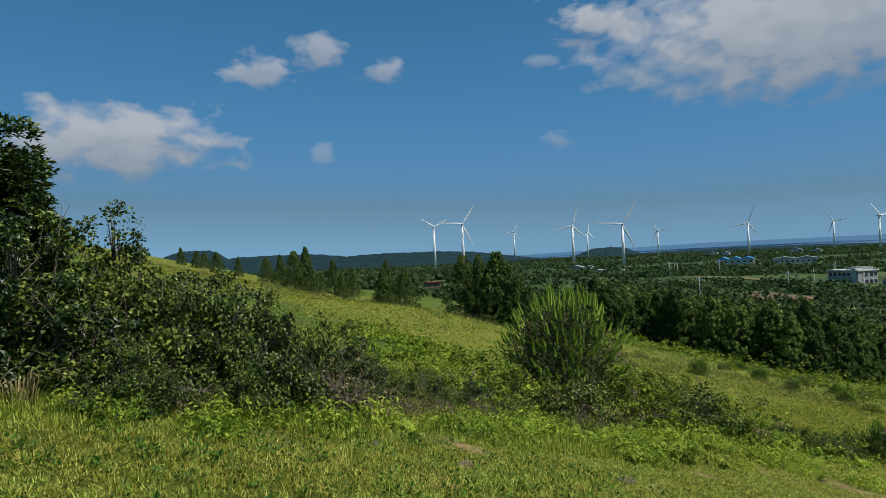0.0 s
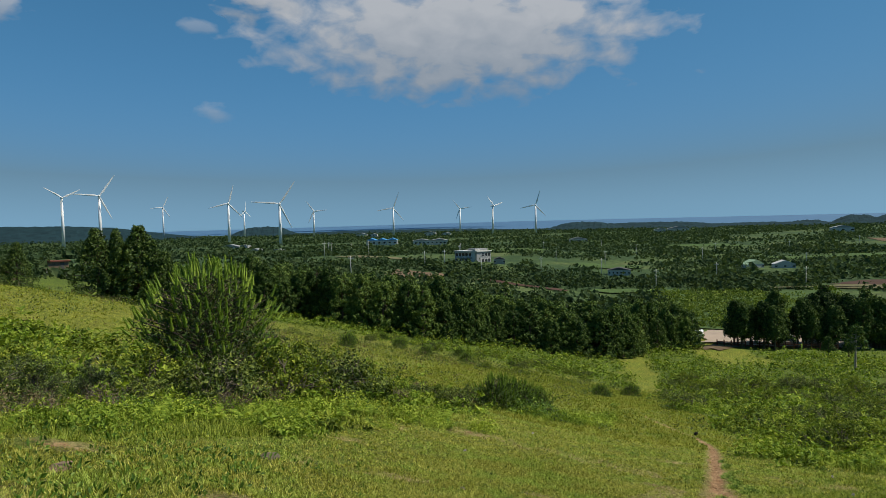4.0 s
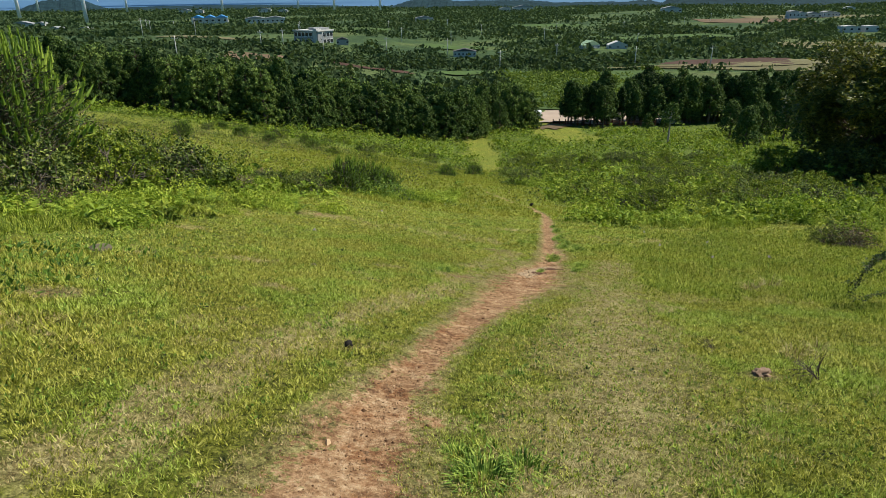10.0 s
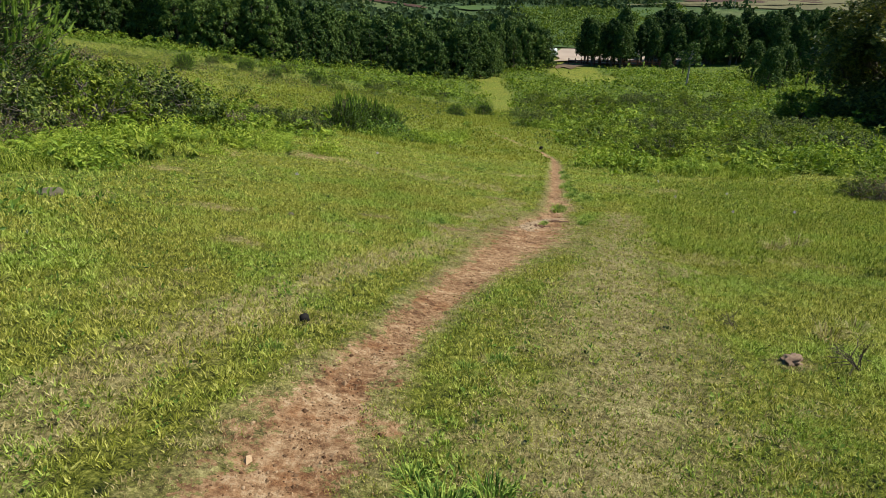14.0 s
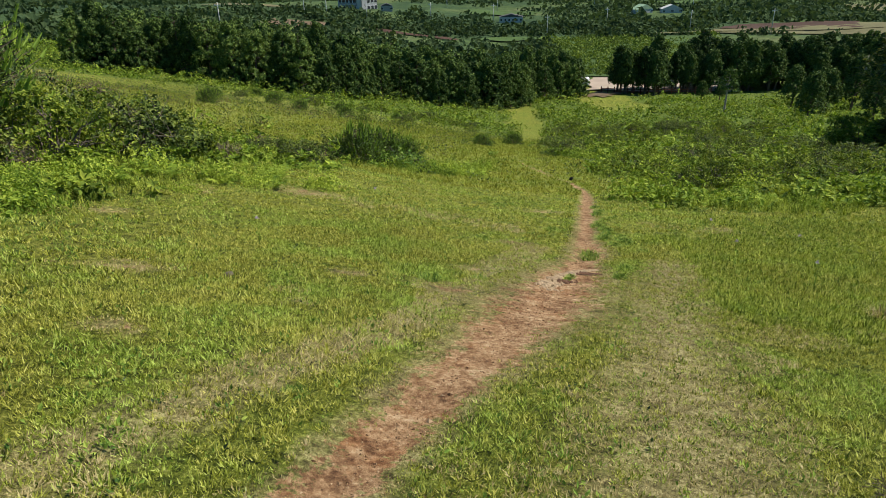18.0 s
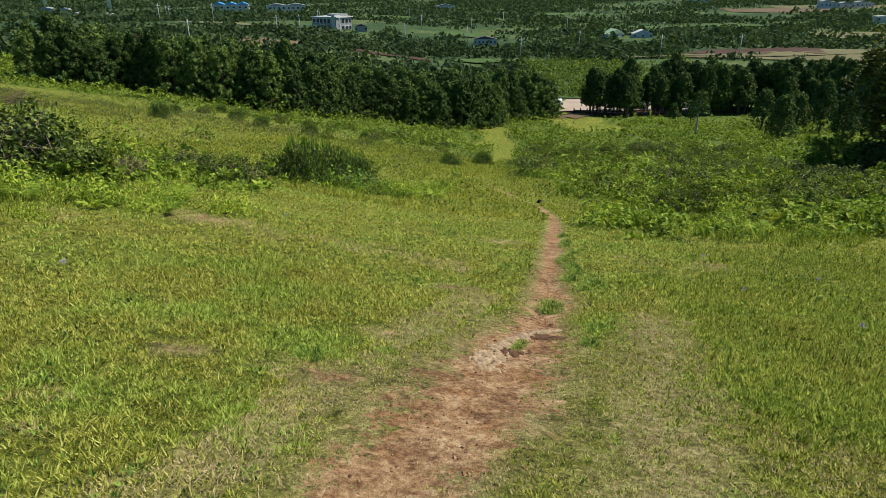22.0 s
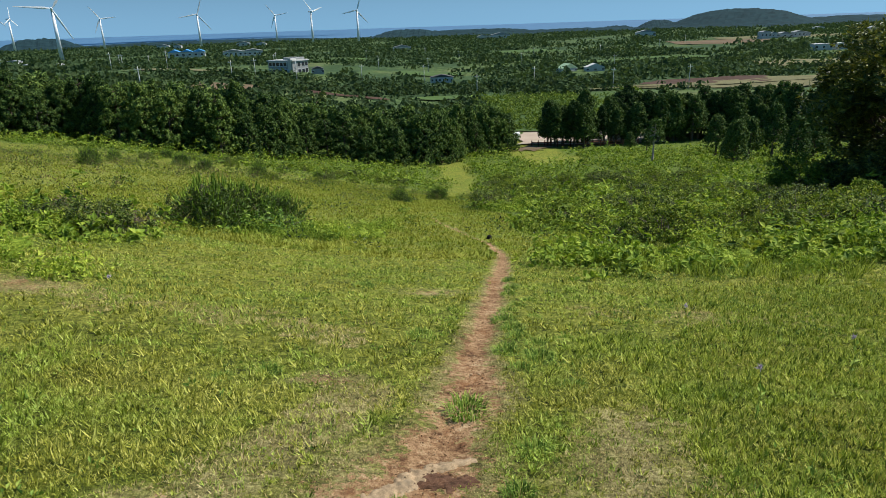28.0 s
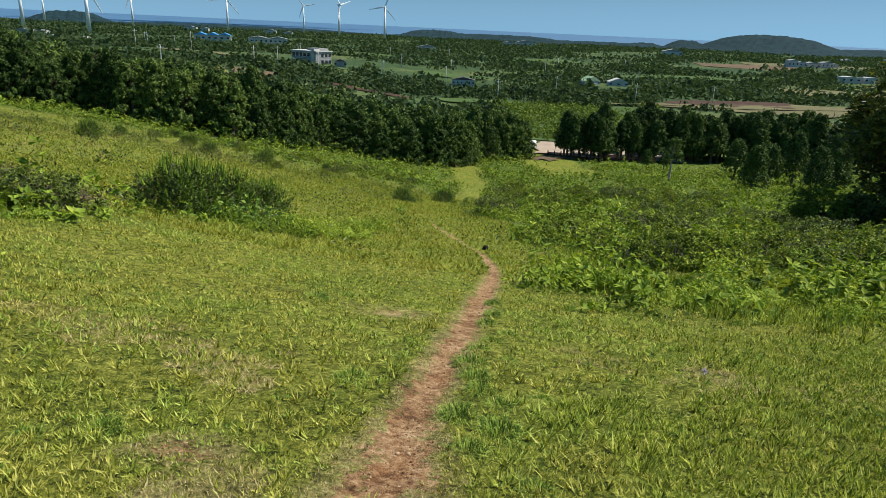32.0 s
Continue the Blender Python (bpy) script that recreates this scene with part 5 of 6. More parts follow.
def office_building():
    """Two-storey concrete block with a flat roof and a stair tower."""
    x, y = -80.0, 378.0
    ob = thing("office_building", Matrix.Translation((x, y, gz(x, y) - 1.6)) @ Matrix.Rotation(-0.5, 4, "Z"), "two-storey grey concrete building with a flat roof", "building", "buildings on the plain")
    box_part("wall", (0, 0, 3.9, 17, 13, 7.8), CONCRETE, ob)
    box_part("roof", (0, 0, 7.75, 18.2, 14, 0.6), PALE, ob, "pale flat roof slab")
    box_part("stair_tower", (6.6, -4.5, 4.5, 2.2, 4.5, 9.0), PALE, ob, "pale stair tower")
    box_part("canopy", (-1.5, -6.9, 4.0, 11, 1.2, 0.35), PALE, ob)
    box_part("penthouse", (2.5, 2.0, 8.6, 9, 7, 1.3), CONCRETE, ob, "grey raised roof storey")
    windows_row(ob, (-6.9, -4.3, -1.7, 0.9, 3.5), -6.52, 5.9, 2.35, 2.3)
    windows_row(ob, (-6.9, -4.3, -1.7, 0.9, 3.5), -6.52, 2.0, 2.35, 2.7)
    for z in (2.2, 5.7):
        for yy in (-1.0, 2.2, 5.0):
            w = box_part("window", (8.5, yy, z, 0.12, 2.4, 2.2), WHITE, ob)
            box_part("pane", (8.56, yy, z, 0.08, 2.2, 2.0), GLASS, w)
    return ob


def turbine(hx, hy, hz, radius, face, phase):
    """Three-bladed wind turbine: tower, nacelle, hub, blades."""
    base = gz(hx, hy) - 1
    top = thing("wind_turbine", Matrix.Translation((hx, hy, base)) @ Matrix.Rotation(face, 4, "Z"), "tall white three-bladed wind turbine on the plain", "wind turbine", "wind turbines")
    h = hz - base
    part("tower", rod(bmesh.new(), (0, 0, 0), (0, 0, h - 1), 2.8, 1.7, 16), WHITE, top, smooth=True)
    part("nacelle", box(bmesh.new(), 0, 1.5, h, 3.4, 9.0, 3.4, 0.8), WHITE, top)
    bm = bmesh.new()
    bmesh.ops.create_uvsphere(bm, u_segments=12, v_segments=8, radius=2.0, matrix=Matrix.Translation((0, -4.2, h)))
    part("hub", bm, WHITE, top, smooth=True)
    for k in range(3):
        a = phase + k * 2.0944
        bm = bmesh.new()
        rings = []
        for t, chord, thick_ in ((0.03, 1.7, 1.5), (0.12, 2.2, 1.2), (0.22, 3.4, 0.9), (0.5, 2.5, 0.55), (0.8, 1.7, 0.35), (1.0, 0.7, 0.15)):
            z = t * radius
            rings.append([bm.verts.new((dx, dy, z)) for dx, dy in ((-chord * 0.35, 0), (0, -thick_ / 2), (chord * 0.65, 0), (0, thick_ / 2))])
        for r0, r1 in zip(rings, rings[1:]):
            for i in range(4):
                bm.faces.new((r0[i], r0[(i + 1) % 4], r1[(i + 1) % 4], r1[i]))
        bm.faces.new(rings[-1])
        bm.faces.new(rings[0][::-1])
        bm.transform(Matrix.Translation((0, -4.6, h)) @ Matrix.Rotation(a, 4, "Y"))
        part("blade", bm, WHITE, top)
    return top


def pole(x, y, h):
    ob = thing("utility_pole", Matrix.Translation((x, y, gz(x, y) - 0.3)), "pale concrete utility pole on the plain", "pole", "utility poles")
    part("shaft", rod(bmesh.new(), (0, 0, 0), (0, 0, h), 0.19, 0.12, 8), PALE, ob, smooth=True)
    box_part("crossarm", (0, 0, h - 0.9, 2.0, 0.14, 0.14), STEEL, ob)
    box_part("insulator", (0.8, 0, h - 0.7, 0.14, 0.14, 0.3), PALE, ob)
    box_part("insulator", (-0.8, 0, h - 0.7, 0.14, 0.14, 0.3), PALE, ob)
    return ob


def van(x, y, turn, label):
    ob = thing("parked_van", Matrix.Translation((x, y, gz(x, y) + 0.36)) @ Matrix.Rotation(turn, 4, "Z"), label, "van", "parked vehicles")
    bm = bmesh.new()
    prof = [(-2.2, 0.35), (2.2, 0.35), (2.25, 0.95), (1.75, 1.15), (1.2, 1.85), (-2.1, 1.95), (-2.25, 1.2)]
    a, b = [bm.verts.new((px, -0.88, pz)) for px, pz in prof], [bm.verts.new((px, 0.88, pz)) for px, pz in prof]
    for i in range(len(prof)):
        bm.faces.new((a[i], a[(i + 1) % 7], b[(i + 1) % 7], b[i]))
    bm.faces.new(a[::-1])
    bm.faces.new(b)
    bmesh.ops.bevel(bm, geom=bm.edges[:], offset=0.16, segments=2, affect="EDGES")
    part("body", bm, WHITE, ob)
    box_part("rear_window", (-2.2, 0, 1.55, 0.1, 1.35, 0.5), GLASS, ob)
    box_part("bumper", (-2.24, 0, 0.55, 0.16, 1.6, 0.22), RUBBER, ob)
    for yy in (-0.89, 0.89):
        box_part("side_window", (-0.4, yy, 1.5, 2.6, 0.04, 0.42), GLASS, ob)
    bm = box(bmesh.new(), 0, 0, 0, 0.05, 1.5, 0.75)
    bm.transform(Matrix.Translation((1.52, 0, 1.5)) @ Matrix.Rotation(-0.66, 4, "Y"))
    part("windscreen", bm, GLASS, ob)
    for xx in (-1.4, 1.45):
        for yy in (-0.8, 0.8):
            bm = rod(bmesh.new(), (xx, yy - 0.1, 0.33), (xx, yy + 0.1, 0.33), 0.33, 0.33, 14)
            wh = part("wheel", bm, RUBBER, ob)
            part("rim", rod(bmesh.new(), (xx, yy - 0.11, 0.33), (xx, yy + 0.11, 0.33), 0.18, 0.18, 10), STEEL, wh)
    return ob


def fence(x0, y0, x1, y1, n):
    ob = thing("timber_fence", Matrix.Translation((x0, y0, gz(x0, y0))), "low reddish timber fence at the car park", "fence")
    for k in range(n + 1):
        t = k / n
        x, y = (x1 - x0) * t, (y1 - y0) * t
        z = gz(x0 + x, y0 + y) - gz(x0, y0)
        box_part("post", (x, y, z + 0.65, 0.2, 0.2, 1.6), RUST, ob)
        if k < n:
            for hh in (0.5, 1.0):
                part("rail", rod(bmesh.new(), (x, y, z + hh), (x + (x1 - x0) / n, y + (y1 - y0) / n, gz(x0 + x + (x1 - x0) / n, y0 + y + (y1 - y0) / n) - gz(x0, y0) + hh), 0.09, 0.09, 6), RUST, ob)
    return ob


def hut():
    x, y = -138.0, 136.0
    ob = thing("hut", Matrix.Translation((x, y, gz(x, y) + 2.6)) @ Matrix.Rotation(0.8, 4, "Z"), "low weathered hut with a flat roof beyond the knoll", "hut")
    box_part("wall", (0, 0, 0.0, 5.2, 3.2, 2.0), WOOD, ob)
    box_part("roof", (0, 0, 1.1, 6.0, 4.0, 0.28), RUST, ob, "rusty flat roof")
    box_part("door", (1.2, -1.62, -0.1, 0.9, 0.08, 1.8), DARKROOF, ob)
    box_part("footing", (0, 0, -2.0, 5.0, 3.0, 2.2), CONCRETE, ob)
    return ob


def far_things():
    for h in HILLS:
        hill(*h)
    fields()
    far_woods()
    scrub()
    office_building()
    long_building(-304, 840, 42, 26, 7, 0.3, PALE, BLUE, "workshop with bright blue gabled roofs", 3, 6, 0.22)
    long_building(-232, 828, 46, 18, 6.5, 0.25, PALE, CONCRETE, "long low grey hall", 2, 8, 0.1)
    long_building(-62, 366, 6, 5, 3, 0.2, CONCRETE, DARKROOF, "small grey shed beside a pole", 1, 2, 0.2)
    long_building(4, 362, 12, 6, 3.2, 0.0, PALE, DARKROOF, "long white house with a dark roof", 1, 6, 0.12)
    long_building(96, 410, 11, 7, 2.6, 0.0, PALE, PALE, "greenhouse with a pale roof", 1, 3, 0.2)
    long_building(80, 412, 11, 6, 2.3, 0.5, PALE, GREENROOF, "low house with a green roof", 1, 3, 0.25)
    long_building(320, 566, 14, 9, 5, 0, PALE, PALE, "white flat-roofed house among trees", 1, 3, 0.03)
    long_building(338, 568, 10, 8, 5, 0, PALE, PALE, "white flat-roofed house among trees", 1, 2, 0.03)
    for x, y, w, h in ((428, 890, 12, 9), (445, 905, 14, 6), (465, 915, 22, 5), (490, 925, 14, 7), (505, 935, 12, 5), (370, 1205, 34, 8), (130, 1380, 40, 9), (95, 1370, 22, 8), (-555, 1400, 24, 9), (-528, 1405, 16, 8), (-420, 1500, 28, 8), (-360, 1420, 20, 7), (640, 1000, 20, 7), (-41, 850, 22, 5), (-470, 735, 24, 5), (-452, 738, 10, 6), (-332, 560, 18, 4), (-310, 565, 8, 4), (-345, 430, 14, 4), (870, 1400, 22, 7), (700, 1250, 18, 6)):
        long_building(x, y, w, 10, h, 0.1, PALE, CONCRETE, "pale distant house among trees", 1, 3, 0.12)
    for k, (x, y) in enumerate(((-82.9, 198), (-148, 318), (-139, 360), (-76.4, 263), (-72.9, 283), (-55.3, 279), (-33.2, 317), (-36.3, 445), (-4, 439), (17.9, 282), (75.2, 286), (102.9, 275), (47.7, 325), (84.5, 583), (-5, 347), (116, 440), (-190, 420), (-215, 470), (-250, 600), (-120, 520), (20, 560), (150, 620), (230, 700),
                               (60, 470), (-100, 430), (-60, 600), (300, 820), (-10, 700))):
        pole(x, y, 8.5 + (k % 3) * 0.7)
    for (hx, hy, hz), r, face, ph in (((-690, 1072, 46.0), 36, 0.57, 0.28), ((-1098, 1790, 50.4), 32, 1.5, 0.05), ((-512, 939, 37.4), 44, 0.5, 0.6), ((-847, 1756, 43.3), 38, 0.45, -0.62), ((-550, 1609, 42.3), 44, 0.33, 0.36), ((-472, 2046, 44.7), 38, 0.25, -0.68),
                                      ((-288, 1615, 40.6), 36, 1.0, -0.8), ((-171, 1530, 37.8), 36, 0.1, 0.32), ((-928, 932, 60.1), 32, 0.85, 1.1), ((-774, 849, 55.3), 40, 0.75, 0.6), ((-1330, 1713, 67.0), 36, 0.7, 0.45)):
        turbine(hx, hy, hz, r, face, ph)
    hut()
    van(19.4, 158, 1.40, "white van parked on the gravel car park")
    van(37, 156, 0.2, "white car parked behind the pine trunks")
    van(43, 157, 0.2, "white car parked behind the pine trunks")
    fence(21.5, 146.5, 30, 147.5, 6)
    fence(30, 147.5, 45, 148.5, 9)


# ---- small things on the meadow ----
def lump(name, x, y, sx, sy, sz, seed, material, label, category, sub=3, rough=0.3):
    """Stone or clod: a battered round body sunk a little into the ground."""
    bm = bmesh.new()
    bmesh.ops.create_icosphere(bm, subdivisions=sub, radius=1)
    off = Vector((seed * 3.1, seed * 1.7, seed))
    for v in bm.verts:
        v.co *= 1 + rough * noise.noise(v.co * 1.6 + off) + rough * 0.5 * noise.noise(v.co * 4.5 + off)
        v.co = Vector((v.co.x * sx, v.co.y * sy, v.co.z * sz))
    ob = part(name, bm, material, smooth=True)
    ob.matrix_basis = Matrix.Translation((x, y, float(turf_z(x, y)) + 0.3 * sz)) @ Matrix.Rotation(seed, 4, "Z")
    return tagged(ob, label, category)


def twig_bush(x, y, size, seed, label, leafy=True, arms=7, lean=-0.4):
    """A bare branching bush that leans out over the grass."""
    q = np.random.default_rng(seed)
    top = thing("bare_bush", Matrix.Translation((x, y, gz(x, y) - 0.02)), label, "bush")
    segs, tips = [], []

    def grow(p, d, ln, r, depth):
        e = p + d * ln
        segs.append((p, e, r, r * 0.7))
        if depth == 0:
            tips.append(e)
            return
        for _ in range(3 if depth > 1 else 2):
            grow(p + (e - p) * q.uniform(0.5, 1.0), unit(d + q.normal(0, 0.5, 3) - np.array([0, 0, 0.12])), ln * q.uniform(0.55, 0.85), r * 0.62, depth - 1)

    for k in range(arms):
        grow(np.zeros(3), unit(np.array([q.normal(lean, 0.7), q.normal(0, 0.6), 0.9])), size * 0.42, 0.009 * size + 0.0015, 3)
    v, f = tubes(segs, 5)
    link_mesh("branching_stem", v, f, BARK, top)
    if leafy:
        p = np.repeat(np.array(tips), 22, 0) + q.normal(0, 0.06 * size, (len(tips) * 22, 3))
        v, f = leaves(q, p, q.normal(0, 1, p.shape), 0.055, 0.034)
        link_mesh("leaves", v, f, SHRUB, top)
    return top


def arching_bush(x, y, label):
    """Long thin canes from one root that arch over and hang down, with small leaves along them."""
    q = np.random.default_rng(98)
    top = thing("arching_bush", Matrix.Translation((x, y, gz(x, y) - 0.02)), label, "bush")
    segs, pos, out = [], [], []

    def cane(mid, tip, r, n, base=(0, 0, 0)):
        a, m, b = (np.array(p, float) for p in (base, mid, tip))
        t = np.linspace(0, 1, 13)[:, None]
        p = a * (1 - t) ** 2 + 2 * m * t * (1 - t) + b * t * t + q.normal(0, 0.008, (13, 3)) * t
        for k in range(12):
            segs.append((p[k], p[k + 1], r * (1 - k / 15), r * (1 - (k + 1) / 15)))
        u = q.uniform(3, 11.99, n)
        k = u.astype(int)
        at = p[k] + (p[k + 1] - p[k]) * (u - k)[:, None]
        pos.append(at + q.normal(0, 0.018, at.shape))
        out.append(q.normal(0, 1, at.shape) + np.array([0, 0, 0.2]))
        return p

    main = cane((-0.75, -0.1, 1.35), (-1.12, -0.22, 0.30), 0.011, 420)
    for mid, tip, n in (((-0.5, -0.2, 0.55), (-1.0, -0.3, 0.26), 130), ((-0.35, 0.1, 1.2), (-0.75, 0.1, 0.55), 240), ((0.15, 0.2, 1.1), (0.35, 0.25, 0.7), 300), ((0.3, -0.1, 0.9), (0.65, -0.1, 0.45), 320), ((-0.2, -0.3, 0.7), (-0.3, -0.5, 0.3), 220),
                        ((0.0, 0.0, 0.8), (0.1, -0.3, 0.5), 280), ((0.4, 0.2, 0.7), (0.7, 0.3, 0.5), 300), ((-0.1, 0.2, 0.9), (-0.25, 0.3, 0.5), 240)):
        p = cane(mid, tip, 0.009, n)
        for k in (5, 7, 9, 10):
            e = p[k] + q.normal(0, 0.14, 3)
            cane((p[k] + e) / 2 + np.array([0, 0, 0.05]), e, 0.004, 26, p[k])
    for k in (5, 7, 8, 9, 10, 11):
        e = main[k] + q.normal(0, 0.12, 3) - np.array([0, 0, 0.06])
        cane((main[k] + e) / 2, e, 0.004, 30, main[k])
    v, f = tubes(segs, 5)
    link_mesh("branching_stem", v, f, BARK, top)
    v, f = leaves(q, np.vstack(pos), np.vstack(out), 0.034, 0.022)
    link_mesh("leaves", v, f, SHRUB, top)
    return top


def flower(x, y, h, seed):
    q = np.random.default_rng(seed)
    top = thing("thistle", Matrix.Translation((x, y, gz(x, y))), "lilac thistle flower on a thin green stem", "flower", "thistles")
    v, f = tubes([((0, 0, 0), (0.02, 0.01, h * 0.5), 0.004, 0.003), ((0.02, 0.01, h * 0.5), (0.0, 0.03, h), 0.003, 0.003)], 5)
    link_mesh("stem", v, f, LUSH, top)
    v, f = needles(q, np.repeat([[0, 0.03, h]], 40, 0), np.repeat([[0, 0, 0.6]], 40, 0), 0.035, 0.008, 0.7)
    link_mesh("bloom", v, f, LILAC, top)
    p = np.array([[0.01, 0, h * t] for t in np.linspace(0.1, 0.7, 9)])
    v, f = leaves(q, p, q.normal(0, 1, p.shape) + np.array([0, 0, 0.4]), 0.07, 0.02)
    link_mesh("leaves", v, f, LUSH, top)


def soil_mound():
    """Crumbly soil heaped along a worn hollow of the path."""
    q = np.random.default_rng(91)
    ox, oy = 1.25, 9.75
    top = thing("soil_mound", Matrix.Translation((ox, oy, gz(ox, oy))), "pale crumbly soil dug up round a dark hollow on the path", "soil mound")
    heap_line = [(1.03, 9.22, 0.15), (1.1, 9.45, 0.12), (1.22, 9.8, 0.08), (1.45, 10.15, 0.06), (1.72, 10.3, 0.04)]

    def patch(name, x0, x1, y0, y1, n, height, material):
        gx, gy = np.meshgrid(np.linspace(x0, x1, n), np.linspace(y0, y1, n))
        z = ground_z(gx, gy) - gz(ox, oy) - 0.045 + height(gx, gy)
        i = (np.arange(n - 1)[:, None] * n + np.arange(n - 1)[None]).ravel()
        link_mesh(name, np.stack([gx - ox, gy - oy, z], -1).reshape(-1, 3), np.stack([i, i + 1, i + n + 1, i + n], 1), material, top, smooth=True)

    def heap(x, y):
        s = np.clip(strip(x, y, heap_line) + 0.02 + 0.7 * waves(x * 19, y * 19, 94) + 0.5 * waves(x * 60, y * 60, 98), -1, 1)
        return 0.012 + 0.026 * np.clip(s + 0.05, -1, 0.7) + np.clip(s + 0.5, 0, 1) * (0.006 * waves(x * 40, y * 40, 92) + 0.006 * waves(x * 85, y * 85, 97))

    def hollow(x, y):
        s = np.maximum(1 - np.hypot((x - 1.27) / 0.13, (y - 9.56) / 0.10), 1 - np.hypot((x - 1.62 - 0.3 * (y - 10.03)) / 0.24, (y - 10.03) / 0.13)) + 0.5 * waves(x * 15, y * 15, 95) + 0.6 * waves(x * 55, y * 55, 99)
        return 0.010 + 0.035 * np.clip(s, -1, 0.6) + 0.008 * waves(x * 30, y * 30, 96)

    patch("rim", 0.7, 1.95, 8.9, 10.5, 150, heap, PALESOIL)
    patch("hollow", 1.0, 2.0, 9.35, 10.3, 110, hollow, DARKSOIL)
    for k in range(30):
        x, y, w = heap_line[q.integers(0, 4)]
        x, y, s = x + q.normal(0, 0.1), y + q.normal(0, 0.12), q.uniform(0.008, 0.022)
        bm = bmesh.new()
        bmesh.ops.create_icosphere(bm, subdivisions=1, radius=s)
        for v in bm.verts:
            v.co *= q.uniform(0.6, 1.2)
        bm.transform(Matrix.Translation((x - ox, y - oy, gz(x, y) - gz(ox, oy) + float(max(0, heap(x, y))) - 0.045)))
        part("clod", bm, PALESOIL, top)


def meadow_things():
    soil_mound()
    lump("rock", -4.23, 7.15, 0.13, 0.10, 0.06, 3, STONE, "dark flat stone lying in the grass", "stone")
    lump("dung", -0.83, 4.4, 0.038, 0.032, 0.038, 5, DUNG, "small black dropping on the grass", "dung", 2, 0.5)
    lump("dung", 2.92, 24.6, 0.09, 0.08, 0.08, 6, DUNG, "small black dropping on the path", "dung", 2, 0.5)
    lump("clod", 2.39, 4.54, 0.10, 0.055, 0.030, 7, REDSOIL, "reddish lump of soil in the grass", "soil clod", 4, 1.1)
    lump("clod", -4.9, 4.6, 0.13, 0.09, 0.05, 8, REDSOIL, "reddish lump of soil in the grass", "soil clod")
    lump("pebble", -5.7, 3.9, 0.07, 0.05, 0.04, 9, STONE, "small dark stone in the grass", "stone", 2)
    lump("pebble", -1.9, 7.9, 0.05, 0.04, 0.03, 10, STONE, "small dark stone in the grass", "stone", 2)
    q = np.random.default_rng(93)
    for k in range(30):
        t = q.integers(0, 20)
        (ax, ay, aw), (bx, by, bw) = PATH_LINE[t], PATH_LINE[t + 1]
        u = q.random()
        s = q.uniform(0.006, 0.018)
        tagged(lump("soil_crumb", ax + (bx - ax) * u + q.normal(0, aw * 0.5), ay + (by - ay) * u, s, s * 0.8, s * 0.7, k * 0.37, CRUMB, "small crumb of red soil on the path", "soil clod", 1), group="crumbs on the path")
    n = 9000
    k, u = q.integers(0, 20, n), q.random(n)
    line = np.array(PATH_LINE)
    at = line[k] + (line[k + 1] - line[k]) * u[:, None]
    x, y = at[:, 0] + q.normal(0, 0.55, n) * at[:, 2], at[:, 1] + q.normal(0, 0.05, n)
    near = soil(x, y) + 0.5 * waves(x * 4, y * 4, 43) > -0.15
    x, y = x[near], y[near]
    size = np.exp(q.normal(-5.45, 0.45, len(x)))
    shape = np.array([(1, 0, 0), (-1, 0, 0), (0, 1, 0), (0, -1, 0), (0, 0, 0.8), (0, 0, -0.6)]) * q.uniform(0.6, 1.3, (len(x), 6, 1)) + q.normal(0, 0.15, (len(x), 6, 3))
    v = np.stack([x, y, turf_z(x, y) + size * 0.15], 1)[:, None] + shape * size[:, None, None]
    f = np.array([(0, 2, 4), (2, 1, 4), (1, 3, 4), (3, 0, 4), (2, 0, 5), (1, 2, 5), (3, 1, 5), (0, 3, 5)])
    tagged(link_mesh("soil_crumbs", v.reshape(-1, 3), (np.arange(len(x))[:, None, None] * 6 + f).reshape(-1, 3), CRUMB), "loose crumbs of reddish soil over the path", "soil", kind="stuff")
    arching_bush(5.85, 7.5, "dark bush of arching canes with small leaves over the grass")
    twig_bush(2.8, 4.45, 0.32, 96, "small withered weed with bare stalks", False, 5)
    twig_bush(2.25, 5.1, 0.2, 97, "small withered weed with bare stalks", False, 4)
    for k, (x, y) in enumerate(((-0.78, 23.2), (4.1, 9.8), (3.6, 10.9), (4.8, 11.8), (-2.2, 9.4), (-1.6, 13.1), (5.2, 10.2), (3.9, 12.9))):
        flower(x, y, 0.3 + 0.03 * (k % 3), 300 + k)


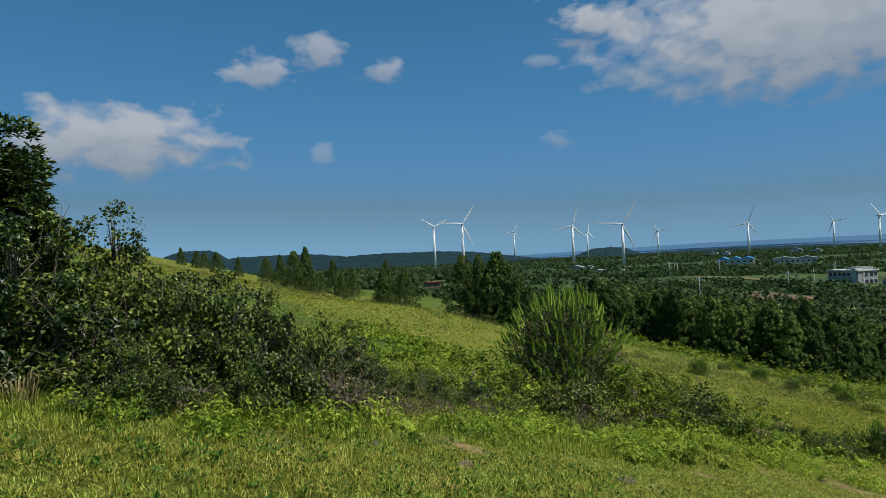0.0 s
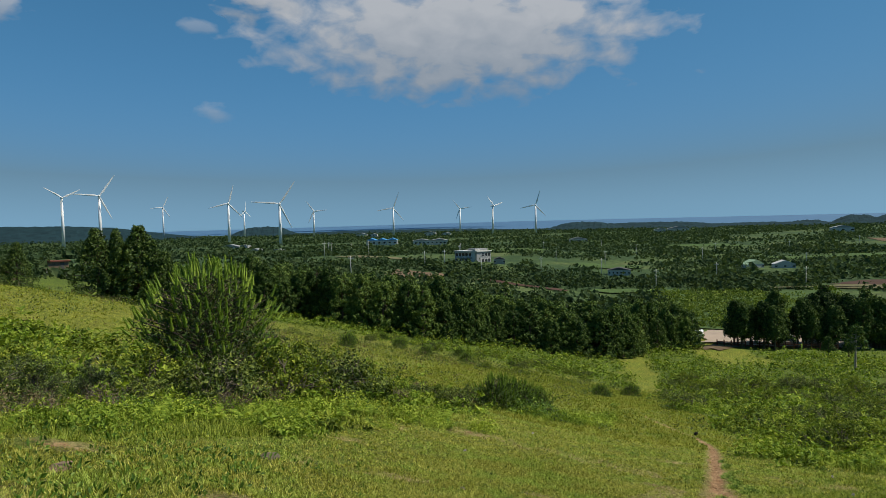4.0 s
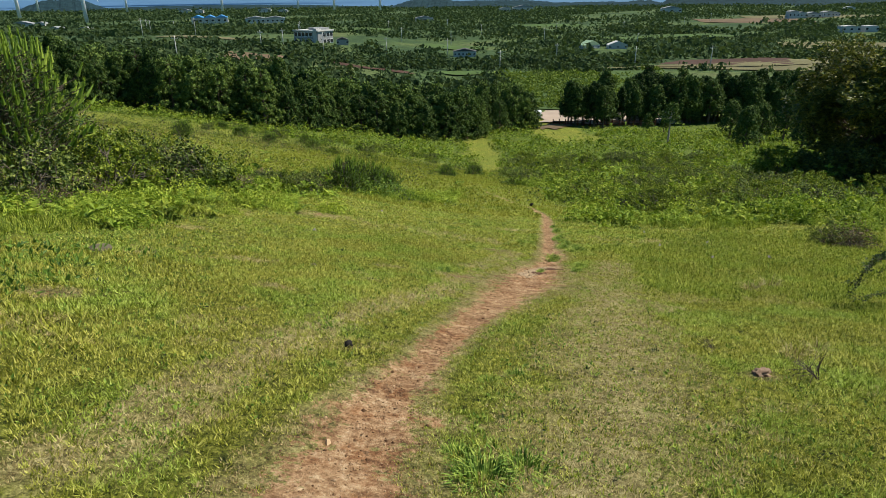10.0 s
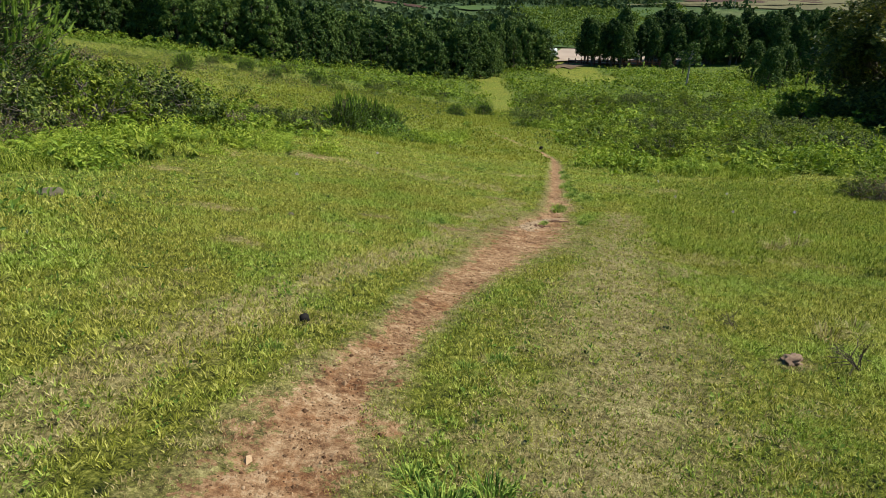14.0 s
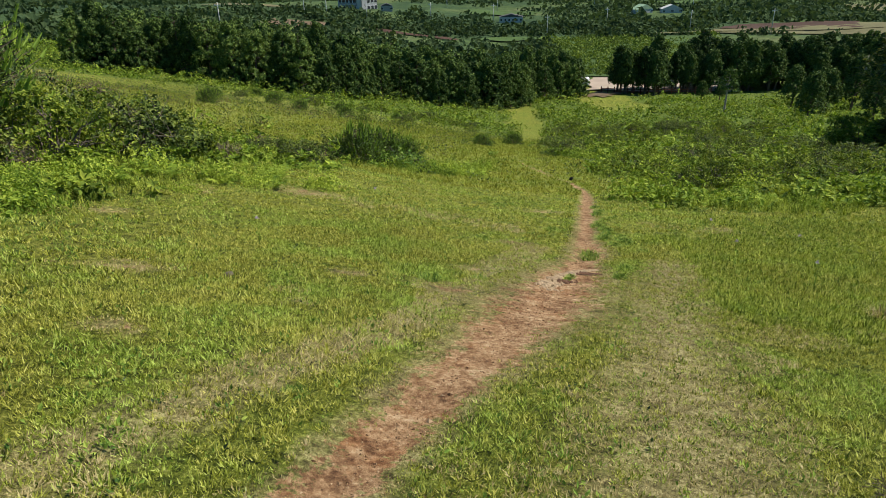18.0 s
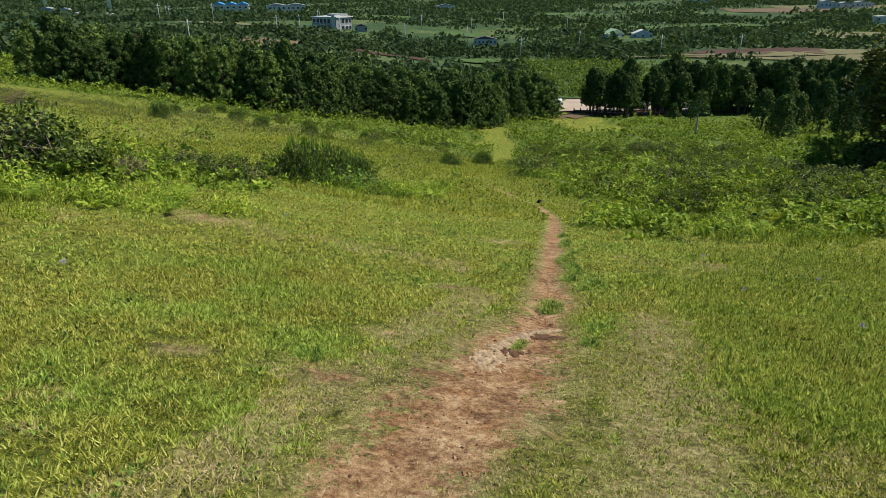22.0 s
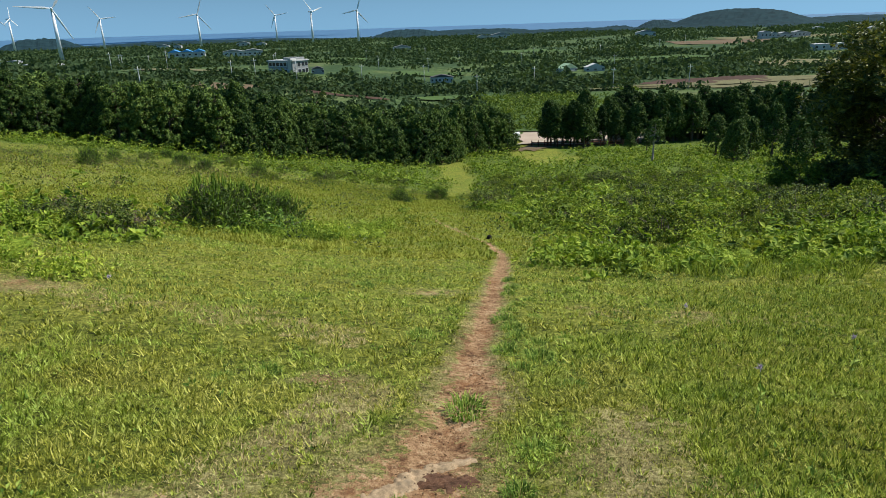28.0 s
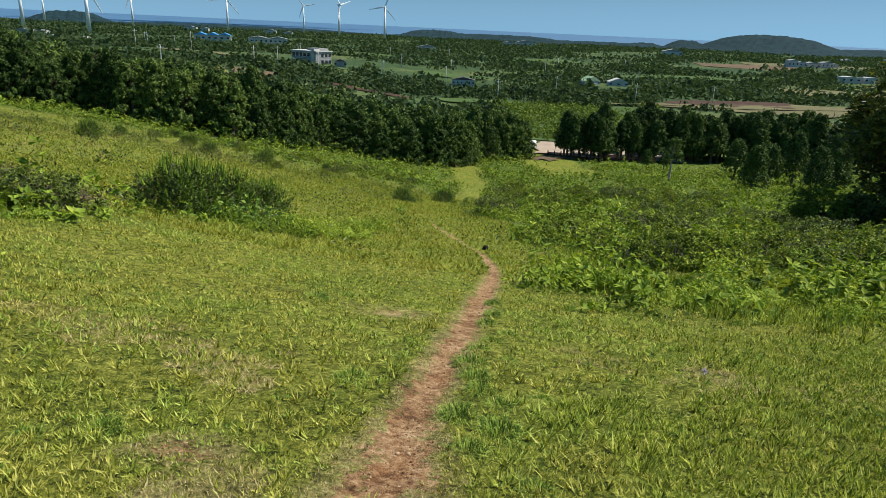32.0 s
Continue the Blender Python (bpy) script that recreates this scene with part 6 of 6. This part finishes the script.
# ---- clouds: thin glowing sheets high over the sea ----
def cloud_material(name, seed, scale, cover, wisp, body):
    m = Nodes(name)
    co = m.add("ShaderNodeTexCoord").outputs["UV"]
    mp = m.add("ShaderNodeMapping")
    mp.inputs["Location"].default_value = (seed * 3.7, seed * 1.9, 0)
    mp.inputs["Scale"].default_value = scale
    m.wire(co, mp.inputs["Vector"])
    n = m.add("ShaderNodeTexNoise", Scale=1.0, Detail=6.0, Roughness=0.5, Distortion=0.25)
    m.wire(mp.outputs[0], n.inputs["Vector"])
    fade = m.attribute("fade")
    dens = m.ramp(m.math("ADD", m.math("MULTIPLY", fade, 1.25), m.math("MULTIPLY", m.math("SUBTRACT", n.outputs["Fac"], 0.5), 2.2 * wisp)), [(cover - 0.10, (0, 0, 0)), (cover + 0.45, (1, 1, 1))])
    # Lit tops and grey undersides are set into the glow by height.
    shade = m.ramp(m.math("ADD", m.attribute("height"), m.math("MULTIPLY", m.math("SUBTRACT", n.outputs["Fac"], 0.5), 0.35)), [(0.25, (0.27, 0.34, 0.43)), (0.6, (0.56, 0.60, 0.66))])
    em = m.add("ShaderNodeEmission", Strength=0.78)
    m.wire(shade, em.inputs[0])
    tr = m.add("ShaderNodeBsdfTransparent")
    mx = m.add("ShaderNodeMixShader")
    m.wire(m.math("MULTIPLY", dens, body), mx.inputs[0])
    m.wire(tr.outputs[0], mx.inputs[1])
    m.wire(em.outputs[0], mx.inputs[2])
    m.wire(mx.outputs[0], m.tree.nodes["Material Output"].inputs[0])
    return m.mat


def cloud(az, el, wide, tall, seed, cover=0.45, wisp=1.0, label="white fair-weather cloud high over the sea", body=0.93):
    """A curved sheet 4.3 km off; az is turned to the left of +y, el up, wide and tall in degrees."""
    nu, nv, R = 40, 20, 4300.0
    v, uv, fade, height = [], [], [], []
    for j in range(nv + 1):
        for i in range(nu + 1):
            s, t = i / nu * 2 - 1, j / nv * 2 - 1
            a, e = radians(az - s * wide / 2), radians(el + t * tall / 2)
            v.append((-math.sin(a) * math.cos(e) * R, math.cos(a) * math.cos(e) * R, math.sin(e) * R))
            uv.append((s * wide, t * tall))
            fade.append(max(0.0, 1 - math.hypot(s, t)) ** 0.8)
            height.append(t * 0.35 + 0.5)
    f = [(j * (nu + 1) + i, j * (nu + 1) + i + 1, (j + 1) * (nu + 1) + i + 1, (j + 1) * (nu + 1) + i) for j in range(nv) for i in range(nu)]
    ob = link_mesh("cloud", v, f, cloud_material("cloud_vapour", seed, (0.17, 0.30, 1), cover, wisp, body), smooth=True)
    lay = ob.data.uv_layers.new(name="UVMap")
    idx = np.zeros(len(ob.data.loops), np.int32)
    ob.data.loops.foreach_get("vertex_index", idx)
    lay.data.foreach_set("uv", np.array(uv, np.float32)[idx].ravel())
    for name, val in (("fade", fade), ("height", height)):
        ob.data.attributes.new(name, "FLOAT", "POINT").data.foreach_set("value", np.array(val, np.float32))
    return tagged(ob, label, "cloud", "clouds", "structure")


def clouds():
    cloud(13.0, 16.2, 42, 13.5, 1, 0.34, 0.75, "large white cloud with a grey underside")
    cloud(30.0, 18.6, 10, 5, 2, 0.5, 1.1)
    cloud(70.5, 10.3, 24, 8, 3, 0.42, 0.9)
    cloud(59, 16.0, 9, 4.5, 4, 0.55, 1.2, "small torn white cloud", 0.7)
    cloud(54, 17.8, 7, 5, 5, 0.48, 1.1, "small torn white cloud", 0.7)
    cloud(48.5, 16.0, 9, 3, 6, 0.55, 1.2, "thin white wisp of cloud", 0.6)
    cloud(34.4, 16.1, 4, 2, 7, 0.5, 1.0, "small white puff of cloud", 0.35)
    cloud(33.7, 9.5, 5, 2.2, 8, 0.6, 1.0, "faint wisp of cloud", 0.35)
    cloud(54, 9.0, 3.5, 3, 9, 0.6, 1.0, "faint wisp of cloud", 0.35)


far_things()
meadow_things()
clouds()
